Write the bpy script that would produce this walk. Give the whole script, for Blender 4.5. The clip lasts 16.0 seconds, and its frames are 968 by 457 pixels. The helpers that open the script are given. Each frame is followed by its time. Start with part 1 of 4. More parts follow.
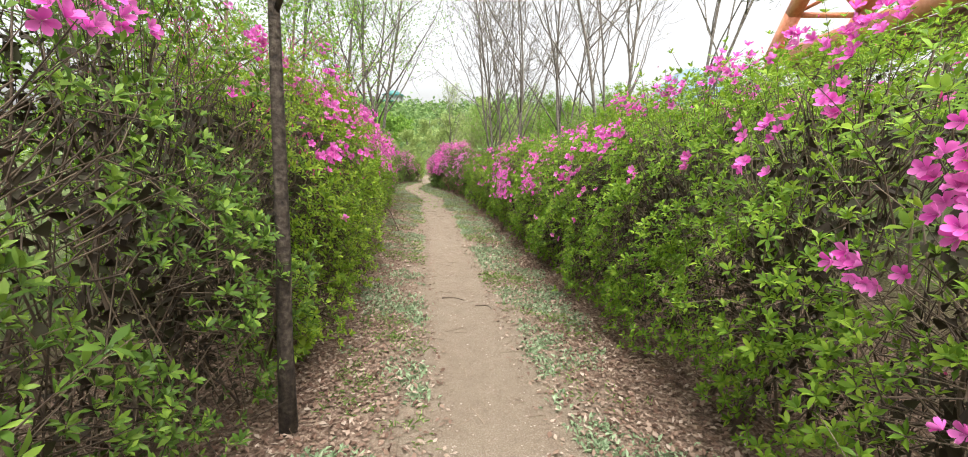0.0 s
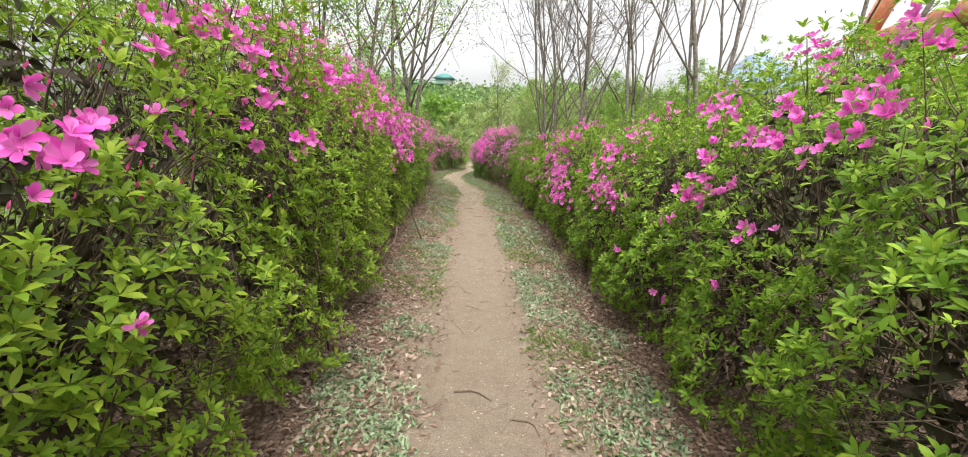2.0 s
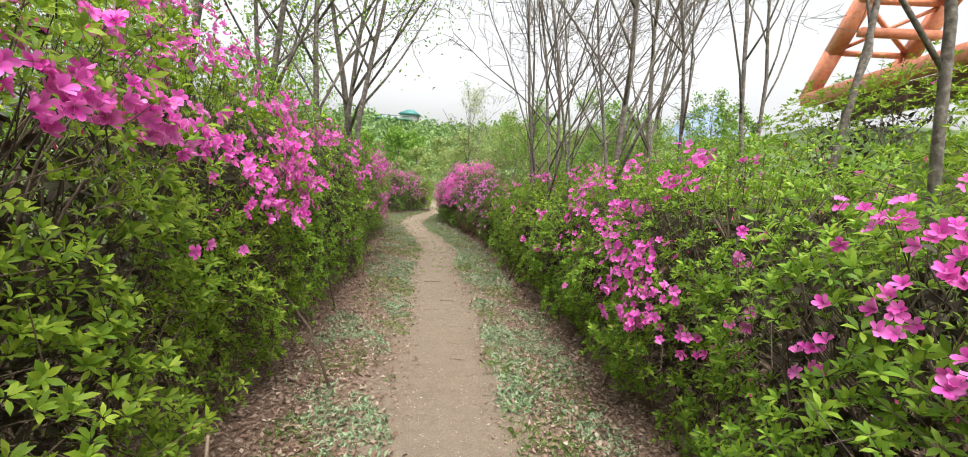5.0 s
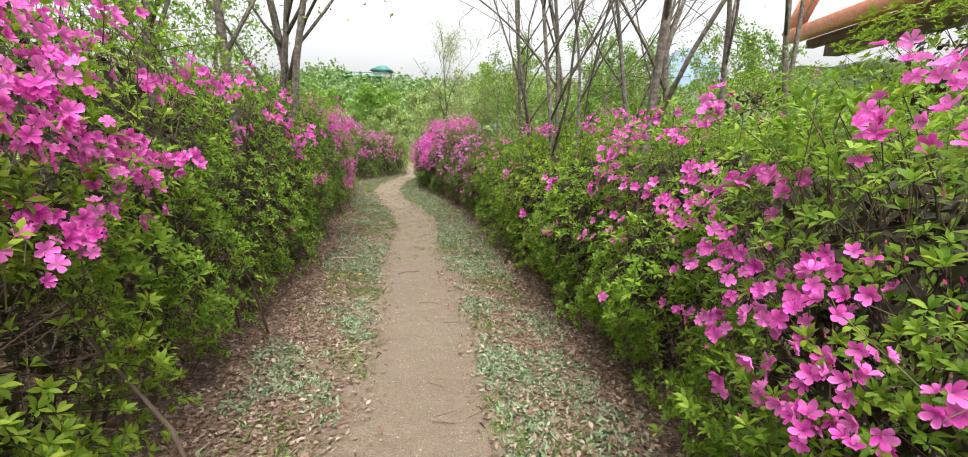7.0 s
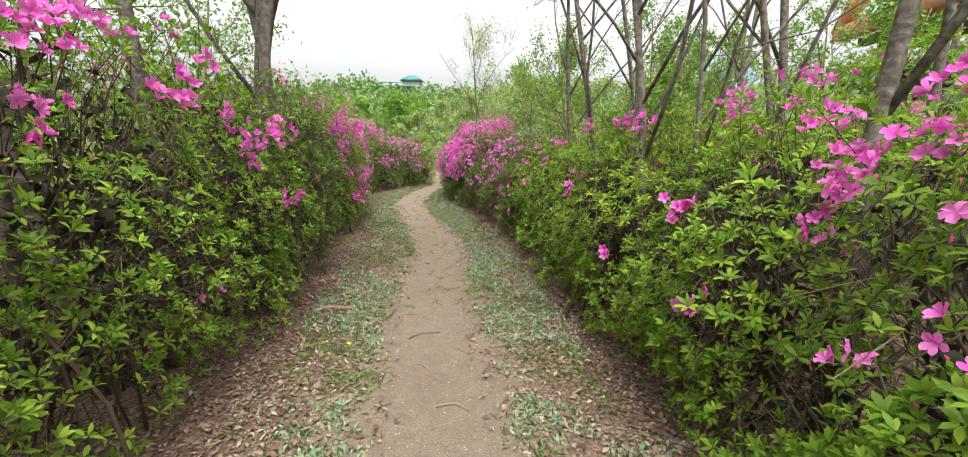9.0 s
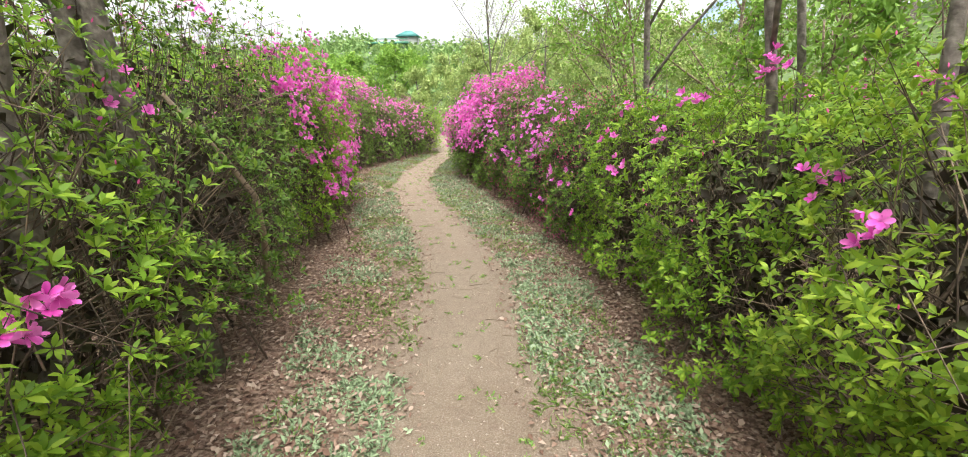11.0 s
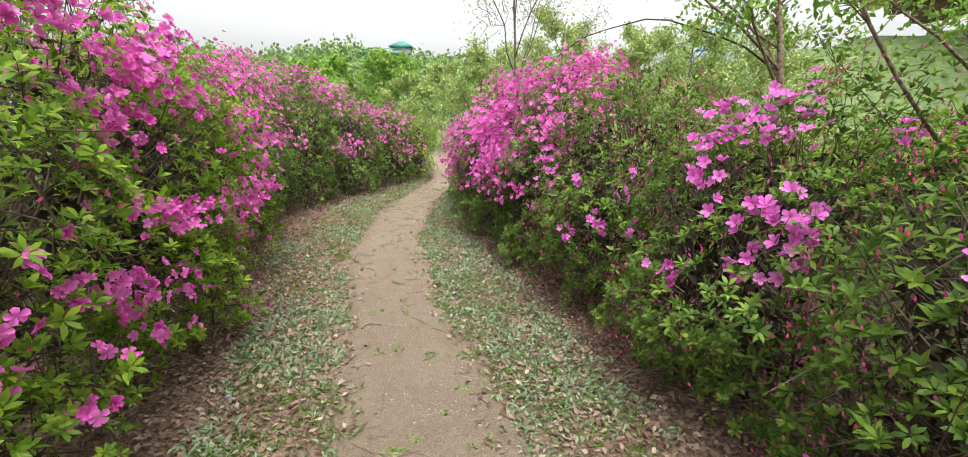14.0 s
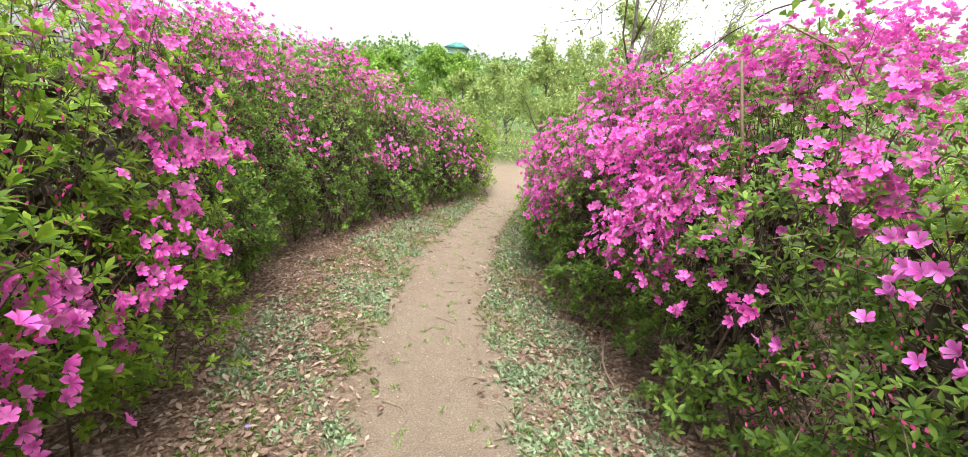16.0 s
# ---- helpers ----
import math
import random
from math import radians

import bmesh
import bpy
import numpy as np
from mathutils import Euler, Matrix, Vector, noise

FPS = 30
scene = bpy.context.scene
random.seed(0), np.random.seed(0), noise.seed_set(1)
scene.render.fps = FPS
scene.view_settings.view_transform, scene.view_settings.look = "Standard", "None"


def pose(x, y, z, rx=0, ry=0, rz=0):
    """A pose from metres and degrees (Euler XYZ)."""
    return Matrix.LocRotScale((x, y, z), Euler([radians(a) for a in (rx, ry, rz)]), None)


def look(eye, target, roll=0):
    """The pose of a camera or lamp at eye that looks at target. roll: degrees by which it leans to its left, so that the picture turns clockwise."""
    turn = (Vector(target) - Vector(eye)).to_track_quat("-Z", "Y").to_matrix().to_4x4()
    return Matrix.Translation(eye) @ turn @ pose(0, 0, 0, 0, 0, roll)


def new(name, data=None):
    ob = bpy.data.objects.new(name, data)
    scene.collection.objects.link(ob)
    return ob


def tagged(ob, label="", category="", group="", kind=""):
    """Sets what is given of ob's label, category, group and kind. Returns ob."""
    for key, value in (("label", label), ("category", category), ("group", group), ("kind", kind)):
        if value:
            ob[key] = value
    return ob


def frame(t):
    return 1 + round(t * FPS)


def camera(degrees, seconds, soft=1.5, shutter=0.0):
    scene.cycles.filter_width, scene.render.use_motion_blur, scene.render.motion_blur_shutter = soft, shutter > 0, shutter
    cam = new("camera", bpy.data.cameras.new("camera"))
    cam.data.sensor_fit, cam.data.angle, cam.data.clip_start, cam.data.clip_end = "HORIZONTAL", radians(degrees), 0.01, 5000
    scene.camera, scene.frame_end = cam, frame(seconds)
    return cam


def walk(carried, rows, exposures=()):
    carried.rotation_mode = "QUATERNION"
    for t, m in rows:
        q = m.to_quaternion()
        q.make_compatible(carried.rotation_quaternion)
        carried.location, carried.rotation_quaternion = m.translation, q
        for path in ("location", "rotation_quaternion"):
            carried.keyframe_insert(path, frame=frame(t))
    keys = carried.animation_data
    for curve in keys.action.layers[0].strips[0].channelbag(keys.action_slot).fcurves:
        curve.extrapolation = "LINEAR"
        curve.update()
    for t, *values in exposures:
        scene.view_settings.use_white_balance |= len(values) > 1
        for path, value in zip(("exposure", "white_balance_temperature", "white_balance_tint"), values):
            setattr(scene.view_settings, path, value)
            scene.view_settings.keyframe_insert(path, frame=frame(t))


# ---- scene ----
cam = camera(96.0, 16.0, soft=1.0)
PATH = [
    (0, (0.029, -0.038, 1.466), (0.083, 1.936, 1.145), 1.1),
    (0.5, (-0.012, 0.435, 1.476), (-0.008, 2.418, 1.221), 4.4),
    (1, (-0.013, 0.943, 1.478), (-0.039, 2.925, 1.212), 6.4),
    (1.5, (0.014, 1.473, 1.498), (-0.043, 3.437, 1.125), 5.0),
    (2, (0.048, 2.011, 1.511), (-0.104, 3.967, 1.121), 2.6),
    (2.5, (-0.06, 2.549, 1.514), (-0.039, 4.52, 1.171), 1.2),
    (3, (-0.096, 3.141, 1.494), (-0.241, 5.122, 1.259), 4.5),
    (3.5, (-0.21, 3.715, 1.48), (-0.345, 5.682, 1.147), 4.7),
    (4, (-0.272, 4.284, 1.496), (-0.383, 6.258, 1.197), 4.1),
    (4.5, (-0.298, 4.845, 1.554), (-0.434, 6.814, 1.231), 5.4),
    (4.7, (-0.356, 5.082, 1.544), (-0.43, 7.07, 1.334), 5.6),
    (6.8, (-0.44, 6.905, 1.584), (-0.27, 8.86, 1.199), 1.7),
    (7, (-0.431, 6.92, 1.565), (-0.342, 8.877, 1.162), 1.5),
    (7.5, (-0.422, 7.078, 1.52), (-0.385, 9.022, 1.048), 0.7),
    (8, (-0.524, 7.513, 1.506), (-0.441, 9.467, 1.091), -1.1),
    (8.5, (-0.538, 8.058, 1.47), (-0.531, 10.027, 1.119), 1.4),
    (9, (-0.551, 8.675, 1.474), (-0.594, 10.64, 1.105), 0.8),
    (9.5, (-0.612, 9.246, 1.502), (-0.606, 11.195, 1.052), -1.5),
    (9.7, (-0.683, 9.437, 1.492), (-0.772, 11.402, 1.127), -0.2),
    (11.8, (-1.168, 12.181, 1.521), (-1.192, 14.079, 0.891), -0.6),
    (12, (-1.209, 12.434, 1.515), (-1.257, 14.355, 0.96), 1.5),
    (12.5, (-1.303, 13.025, 1.53), (-1.516, 14.945, 1.013), 3.2),
    (13, (-1.408, 13.64, 1.528), (-1.446, 15.564, 0.982), 3.0),
    (13.5, (-1.493, 14.298, 1.503), (-1.61, 16.23, 1.001), 3.2),
    (14, (-1.596, 14.923, 1.462), (-1.595, 16.865, 0.981), 1.5),
    (14.5, (-1.606, 15.487, 1.485), (-1.686, 17.425, 0.994), 6.1),
    (15, (-1.797, 16.001, 1.467), (-2.025, 17.94, 1.034), 6.1),
    (15.5, (-1.993, 16.546, 1.423), (-2.214, 18.473, 0.935), 5.0),
    (16, (-2.177, 17.132, 1.468), (-2.354, 19.068, 0.996), 5.2),
]
walk(cam, [(t, look(eye, target, roll)) for t, eye, target, roll in PATH], exposures=[(0, 1.45), (0.6, 1.2), (1.2, 1.2), (2.5, 1.45), (3.5, 1.05), (4.5, 1.25), (7, 1.3), (8, 1.6), (9, 1.3), (12, 1.8), (13, 1.6), (14.5, 1.28), (16, 1.6)])

# ---- world, sun, exposure ----
world = bpy.data.worlds.new("overcast_sky")
scene.world = world
world.use_nodes = True
wn = world.node_tree.nodes
wl = world.node_tree.links
sky = wn.new("ShaderNodeTexSky")
sky.sky_type = "NISHITA"
sky.sun_disc = False
sky.sun_elevation = radians(58)
sky.sun_rotation = radians(172)
sky.dust_density = 6.0
sky.air_density = 1.4
soft_sky = wn.new("ShaderNodeHueSaturation")
soft_sky.inputs["Saturation"].default_value = 0.10
wl.new(sky.outputs[0], soft_sky.inputs["Color"])
wl.new(soft_sky.outputs[0], wn["Background"].inputs["Color"])
wn["Background"].inputs["Strength"].default_value = 0.13
sun_data = bpy.data.lights.new("sun", "SUN")
sun_data.energy = 1.5
sun_data.angle = radians(40)
sun_data.color = (1.0, 0.96, 0.9)
sun = new("sun", sun_data)
sun.matrix_world = look((0, 0, 30), (-2.5, 9.0, 0))
scene.view_settings.exposure = 1.05

rng = np.random.default_rng(7)


# ---- materials ----
def material(name, colors, rough=0.6, scale=20.0, bump=0.0, island=True, obj=False, trans=0.0, spec=0.4, grain=0.25, coat_dirt=None):
    """Colours spread by piece and by noise, with relief and, for leaves, light passing through."""
    m = bpy.data.materials.new(name)
    m.use_nodes = True
    n, l = m.node_tree.nodes, m.node_tree.links
    b = n["Principled BSDF"]
    b.inputs["Roughness"].default_value = rough
    b.inputs["Specular IOR Level"].default_value = spec
    tc = n.new("ShaderNodeTexCoord")
    no = n.new("ShaderNodeTexNoise")
    no.inputs["Scale"].default_value = scale
    no.inputs["Detail"].default_value = 6
    l.new(tc.outputs["Object"], no.inputs["Vector"])
    ramp = n.new("ShaderNodeValToRGB")
    el = ramp.color_ramp.elements
    while len(el) < len(colors):
        el.new(0.5)
    for i, c in enumerate(colors):
        el[i].position = i / max(1, len(colors) - 1)
        el[i].color = (*c, 1)
    if island or obj:
        src = n.new("ShaderNodeObjectInfo" if obj else "ShaderNodeNewGeometry")
        mix = n.new("ShaderNodeMix")
        mix.inputs[0].default_value = grain
        l.new(src.outputs["Random" if obj else "Random Per Island"], mix.inputs[2])
        l.new(no.outputs["Fac"], mix.inputs[3])
        l.new(mix.outputs[0], ramp.inputs[0])
    else:
        wide = n.new("ShaderNodeMapRange")
        wide.inputs[1].default_value, wide.inputs[2].default_value = 0.3, 0.7
        l.new(no.outputs["Fac"], wide.inputs[0])
        l.new(wide.outputs[0], ramp.inputs[0])
    col = ramp.outputs[0]
    l.new(col, b.inputs["Base Color"])
    if bump:
        bp = n.new("ShaderNodeBump")
        bp.inputs["Strength"].default_value = bump
        bp.inputs["Distance"].default_value = 0.02
        l.new(no.outputs["Fac"], bp.inputs["Height"])
        l.new(bp.outputs[0], b.inputs["Normal"])
    if trans:
        t = n.new("ShaderNodeBsdfTranslucent")
        l.new(col, t.inputs["Color"])
        mx = n.new("ShaderNodeMixShader")
        mx.inputs[0].default_value = trans
        l.new(b.outputs[0], mx.inputs[1])
        l.new(t.outputs[0], mx.inputs[2])
        l.new(mx.outputs[0], n["Material Output"].inputs["Surface"])
    return m


def petal_material(name, throat, inner, edge, pale):
    m = bpy.data.materials.new(name)
    m.use_nodes = True
    n, l = m.node_tree.nodes, m.node_tree.links
    b = n["Principled BSDF"]
    b.inputs["Roughness"].default_value = 0.55
    b.inputs["Specular IOR Level"].default_value = 0.25
    at = n.new("ShaderNodeAttribute")
    at.attribute_name = "along"
    ramp = n.new("ShaderNodeValToRGB")
    el = ramp.color_ramp.elements
    el[0].color, el[1].color = (*throat, 1), (*edge, 1)
    mid = el.new(0.4)
    mid.color = (*inner, 1)
    l.new(at.outputs["Fac"], ramp.inputs[0])
    geo = n.new("ShaderNodeNewGeometry")
    info = n.new("ShaderNodeObjectInfo")
    add = n.new("ShaderNodeMath")
    add.operation = "ADD"
    l.new(geo.outputs["Random Per Island"], add.inputs[0])
    l.new(info.outputs["Random"], add.inputs[1])
    fr = n.new("ShaderNodeMath")
    fr.operation = "FRACT"
    l.new(add.outputs[0], fr.inputs[0])
    sc = n.new("ShaderNodeMath")
    sc.operation = "MULTIPLY"
    sc.inputs[1].default_value = 0.6
    l.new(fr.outputs[0], sc.inputs[0])
    mx = n.new("ShaderNodeMix")
    mx.data_type = "RGBA"
    l.new(sc.outputs[0], mx.inputs[0])
    l.new(ramp.outputs[0], mx.inputs[6])
    mx.inputs[7].default_value = (*pale, 1)
    l.new(mx.outputs[2], b.inputs["Base Color"])
    t = n.new("ShaderNodeBsdfTranslucent")
    l.new(mx.outputs[2], t.inputs["Color"])
    ms = n.new("ShaderNodeMixShader")
    ms.inputs[0].default_value = 0.4
    l.new(b.outputs[0], ms.inputs[1])
    l.new(t.outputs[0], ms.inputs[2])
    l.new(ms.outputs[0], n["Material Output"].inputs["Surface"])
    return m


LEAF_FRESH = material("leaf_fresh_green", [(0.07, 0.15, 0.015), (0.18, 0.32, 0.026), (0.36, 0.50, 0.05)], 0.5, 30, trans=0.44, spec=0.3)
LEAF_YELLOW = material("leaf_yellow_green", [(0.085, 0.165, 0.014), (0.205, 0.33, 0.026), (0.39, 0.49, 0.05)], 0.5, 30, trans=0.44, spec=0.3)
LEAF_DARK = material("leaf_dark_green", [(0.04, 0.085, 0.013), (0.10, 0.185, 0.024), (0.24, 0.36, 0.045)], 0.5, 30, trans=0.32, spec=0.3)
# dark brown: the shade inside the bushes is put into this colour
LEAF_SHADE_FILL = material("leaf_shade_fill", [(0.022, 0.015, 0.01), (0.04, 0.028, 0.016), (0.045, 0.052, 0.018)], 0.7, 30, trans=0.1)
LEAF_TREE = material("leaf_tree", [(0.11, 0.22, 0.03), (0.20, 0.36, 0.05), (0.30, 0.46, 0.08)], 0.5, 20, trans=0.4)
LEAF_WILLOW = material("leaf_willow", [(0.18, 0.27, 0.07), (0.31, 0.405, 0.125), (0.45, 0.51, 0.20)], 0.6, 20, trans=0.4)
LEAF_FAR = material("leaf_far_trees", [(0.10, 0.18, 0.055), (0.17, 0.28, 0.085), (0.27, 0.37, 0.13)], 0.7, 5, trans=0.3)
LEAF_BUD = material("leaf_buds", [(0.20, 0.20, 0.10), (0.33, 0.34, 0.17), (0.42, 0.42, 0.26)], 0.6, 20, trans=0.3)
PETAL = petal_material("petal_pink", (0.30, 0.006, 0.14), (0.70, 0.05, 0.45), (0.82, 0.15, 0.58), (0.88, 0.33, 0.72))
PETAL_MAUVE = petal_material("petal_mauve", (0.42, 0.02, 0.22), (0.70, 0.08, 0.50), (0.78, 0.19, 0.66), (0.83, 0.36, 0.79))
BUD_RED = material("flower_bud", [(0.30, 0.02, 0.09), (0.55, 0.05, 0.22), (0.70, 0.15, 0.36)], 0.5, 30, trans=0.2)
BARK_TWIG = material("bark_twig", [(0.035, 0.024, 0.017), (0.085, 0.06, 0.042), (0.24, 0.18, 0.125)], 0.85, 40, bump=0.3)
BARK_DARK = material("bark_dark", [(0.018, 0.013, 0.010), (0.05, 0.037, 0.027), (0.10, 0.08, 0.06)], 0.9, 35, bump=0.8, island=False)
BARK_GREY = material("bark_grey", [(0.075, 0.062, 0.05), (0.14, 0.12, 0.10), (0.23, 0.20, 0.17)], 0.9, 25, bump=0.7, island=False)
BARK_BROWN = material("bark_brown", [(0.10, 0.07, 0.045), (0.21, 0.155, 0.11), (0.32, 0.25, 0.18)], 0.9, 30, bump=0.8, island=False)
LITTER = material("dead_leaf", [(0.05, 0.027, 0.018), (0.14, 0.078, 0.052), (0.215, 0.14, 0.10), (0.30, 0.22, 0.165), (0.52, 0.44, 0.36)], 0.8, 40, trans=0.1)
HERB = material("grey_green_herb", [(0.13, 0.19, 0.095), (0.23, 0.31, 0.17), (0.36, 0.44, 0.28)], 0.7, 30, trans=0.25)
GRASS = material("grass_blade", [(0.11, 0.20, 0.04), (0.20, 0.33, 0.07), (0.32, 0.42, 0.13)], 0.6, 30, trans=0.3)
STRAW = material("dry_wood", [(0.11, 0.075, 0.05), (0.22, 0.16, 0.11), (0.36, 0.29, 0.21)], 0.8, 60, bump=0.3)
PEBBLE = material("pebble", [(0.22, 0.17, 0.13), (0.36, 0.29, 0.23), (0.50, 0.44, 0.37)], 0.85, 40, bump=0.2)
YELLOW = material("yellow_petal", [(0.75, 0.42, 0.01), (0.85, 0.55, 0.02)], 0.6, 30, trans=0.2)
VIOLET = material("violet_petal", [(0.20, 0.18, 0.62), (0.33, 0.28, 0.75)], 0.6, 30, trans=0.2)
ORANGE = material("orange_steel_paint", [(0.60, 0.19, 0.10), (0.68, 0.25, 0.14), (0.74, 0.32, 0.20)], 0.5, 1.5, island=False)
BROWN_STEEL = material("deck_underside", [(0.10, 0.045, 0.03), (0.17, 0.08, 0.055)], 0.7, 1.0, island=False)
BANK = material("bank_grass", [(0.06, 0.10, 0.03), (0.09, 0.14, 0.045), (0.14, 0.18, 0.07)], 0.9, 0.9, island=False)
GREEN_ROOF = material("green_roof", [(0.04, 0.17, 0.16), (0.07, 0.24, 0.22)], 0.5, 0.5, island=False)
GREEN_RAIL = material("green_rail", [(0.05, 0.17, 0.11), (0.09, 0.24, 0.17)], 0.5, 0.5, island=False)
PALE_WALL = material("pale_wall", [(0.22, 0.24, 0.22), (0.32, 0.34, 0.31)], 0.8, 0.4, island=False)
# hill green, lightened so that its colour carries the haze
HILL = material("far_hill_haze_tint", [(0.11, 0.165, 0.075), (0.16, 0.22, 0.10), (0.22, 0.27, 0.14)], 0.9, 0.7, island=False)
# pale blue-grey: distance haze is mixed into the mountain's colour
MOUNTAIN = material("mountain_haze_tint", [(0.17, 0.23, 0.31), (0.22, 0.29, 0.37)], 1.0, 0.01, island=False)


def ground_material():
    m = bpy.data.materials.new("trail_ground")
    m.use_nodes = True
    n, l = m.node_tree.nodes, m.node_tree.links
    b = n["Principled BSDF"]
    b.inputs["Roughness"].default_value = 0.95
    b.inputs["Specular IOR Level"].default_value = 0.15
    tc = n.new("ShaderNodeTexCoord")

    def tex(scale, detail=8):
        t = n.new("ShaderNodeTexNoise")
        t.inputs["Scale"].default_value = scale
        t.inputs["Detail"].default_value = detail
        t.inputs["Roughness"].default_value = 0.65
        l.new(tc.outputs["Object"], t.inputs["Vector"])
        return t.outputs["Fac"]

    def ramp(fac, stops):
        r = n.new("ShaderNodeValToRGB")
        e = r.color_ramp.elements
        while len(e) < len(stops):
            e.new(0.5)
        for i, (p, c) in enumerate(stops):
            e[i].position, e[i].color = p, (*c, 1)
        l.new(fac, r.inputs[0])
        return r.outputs[0]

    def mix(fac, a, c):
        x = n.new("ShaderNodeMix")
        x.data_type = "RGBA"
        l.new(fac, x.inputs[0])
        l.new(a, x.inputs[6])
        l.new(c, x.inputs[7])
        return x.outputs[2]

    broad, fine, grit = tex(0.9), tex(11), tex(120, 3)
    dirt_a = ramp(fine, [(0.3, (0.165, 0.125, 0.088)), (0.55, (0.222, 0.178, 0.13)), (0.75, (0.285, 0.24, 0.185))])
    dirt_b = ramp(grit, [(0.36, (0.10, 0.07, 0.05)), (0.52, (0.235, 0.185, 0.14)), (0.66, (0.42, 0.37, 0.31))])
    half = n.new("ShaderNodeValue")
    half.outputs[0].default_value = 0.5
    dirt = mix(half.outputs[0], dirt_a, dirt_b)
    red = ramp(broad, [(0.35, (0.20, 0.15, 0.108)), (0.65, (0.225, 0.185, 0.135))])
    tint = n.new("ShaderNodeValue")
    tint.outputs[0].default_value = 0.3
    dirt = mix(tint.outputs[0], dirt, red)
    soil = ramp(tex(38, 6), [(0.34, (0.06, 0.036, 0.026)), (0.5, (0.17, 0.112, 0.082)), (0.66, (0.33, 0.25, 0.195))])
    at = n.new("ShaderNodeAttribute")
    at.attribute_name = "trodden"
    jitter = n.new("ShaderNodeMath")
    jitter.operation = "MULTIPLY_ADD"
    l.new(fine, jitter.inputs[0])
    jitter.inputs[1].default_value = 0.9
    jitter.inputs[2].default_value = -0.45
    add = n.new("ShaderNodeMath")
    add.use_clamp = True
    l.new(at.outputs["Fac"], add.inputs[0])
    l.new(jitter.outputs[0], add.inputs[1])
    near = mix(add.outputs[0], soil, dirt)
    far_at = n.new("ShaderNodeAttribute")
    far_at.attribute_name = "meadow"
    meadow = ramp(broad, [(0.3, (0.045, 0.07, 0.02)), (0.5, (0.08, 0.11, 0.035)), (0.7, (0.13, 0.14, 0.065))])
    l.new(mix(far_at.outputs["Fac"], near, meadow), b.inputs["Base Color"])
    bp = n.new("ShaderNodeBump")
    bp.inputs["Strength"].default_value = 0.8
    bp.inputs["Distance"].default_value = 0.02
    h = n.new("ShaderNodeMath")
    h.operation = "ADD"
    l.new(fine, h.inputs[0])
    l.new(grit, h.inputs[1])
    l.new(h.outputs[0], bp.inputs["Height"])
    l.new(bp.outputs[0], b.inputs["Normal"])
    return m


GROUND = ground_material()


# ---- mesh helpers ----
def mesh_np(name, V, F, mat, along=None, smooth=False):
    """A mesh from arrays of corners and triangles."""
    V, F = np.asarray(V, np.float32).reshape(-1, 3), np.asarray(F, np.int32)
    k = F.shape[1]
    me = bpy.data.meshes.new(name)
    me.vertices.add(len(V))
    me.vertices.foreach_set("co", V.ravel())
    me.loops.add(F.size)
    me.loops.foreach_set("vertex_index", F.ravel())
    me.polygons.add(len(F))
    me.polygons.foreach_set("loop_start", np.arange(0, F.size, k, dtype=np.int32))
    if smooth:
        me.polygons.foreach_set("use_smooth", np.ones(len(F), bool))
    me.update(calc_edges=True)
    me.materials.append(mat)
    if along is not None:
        at = me.attributes.new("along", "FLOAT", "POINT")
        at.data.foreach_set("value", np.asarray(along, np.float32).ravel())
    return me


def part(name, me, parent, label="", kind=""):
    ob = new(name, me)
    ob.parent = parent
    ob.matrix_parent_inverse = parent.matrix_world.inverted() if parent.type == "EMPTY" else Matrix()
    return tagged(ob, label=label, kind=kind)


def thing(name, place, label, category, group="", kind=""):
    ob = new(name)
    ob.empty_display_size = 0.1
    ob.location = place
    ob.matrix_world = Matrix.Translation(place)
    return tagged(ob, label, category, group, kind)


def unit(a):
    return a / np.maximum(np.linalg.norm(a, axis=-1, keepdims=True), 1e-9)


def tangents(N):
    ref = np.where(np.abs(N[:, 2:3]) < 0.9, [[0, 0, 1.0]], [[1.0, 0, 0]])
    T = unit(np.cross(ref, N))
    return T, np.cross(N, T)


LEAF_TRIS = np.array([(0, 2, 1), (1, 2, 4), (1, 4, 3), (3, 4, 5)])


def leaves(P, D, N, L, W, curl=0.15, plain=False):
    """Folded, slightly curling leaves: base, two sides, rib and tip; plain: folded along the rib alone."""
    n = len(P)
    S = unit(np.cross(D, N))
    L, W = np.broadcast_to(L, n)[:, None], np.broadcast_to(W, n)[:, None]
    mid = P + D * L * 0.55
    if plain:
        V = np.stack([P, mid + S * W / 2 + N * W * 0.18, P + D * L - N * L * curl, mid - S * W / 2 + N * W * 0.18], 1)
        return V.reshape(-1, 3), (np.arange(n)[:, None, None] * 4 + np.array([(0, 2, 1), (0, 3, 2)])).reshape(-1, 3)
    near, wide = P + D * L * 0.34 + N * L * 0.05, P + D * L * 0.66 + N * L * 0.03
    V = np.stack([P, near + S * W * 0.42, near - S * W * 0.42, wide + S * W * 0.45, wide - S * W * 0.45, P + D * L - N * L * curl], 1)
    F = (np.arange(n)[:, None, None] * 6 + LEAF_TRIS).reshape(-1, 3)
    return V.reshape(-1, 3), F


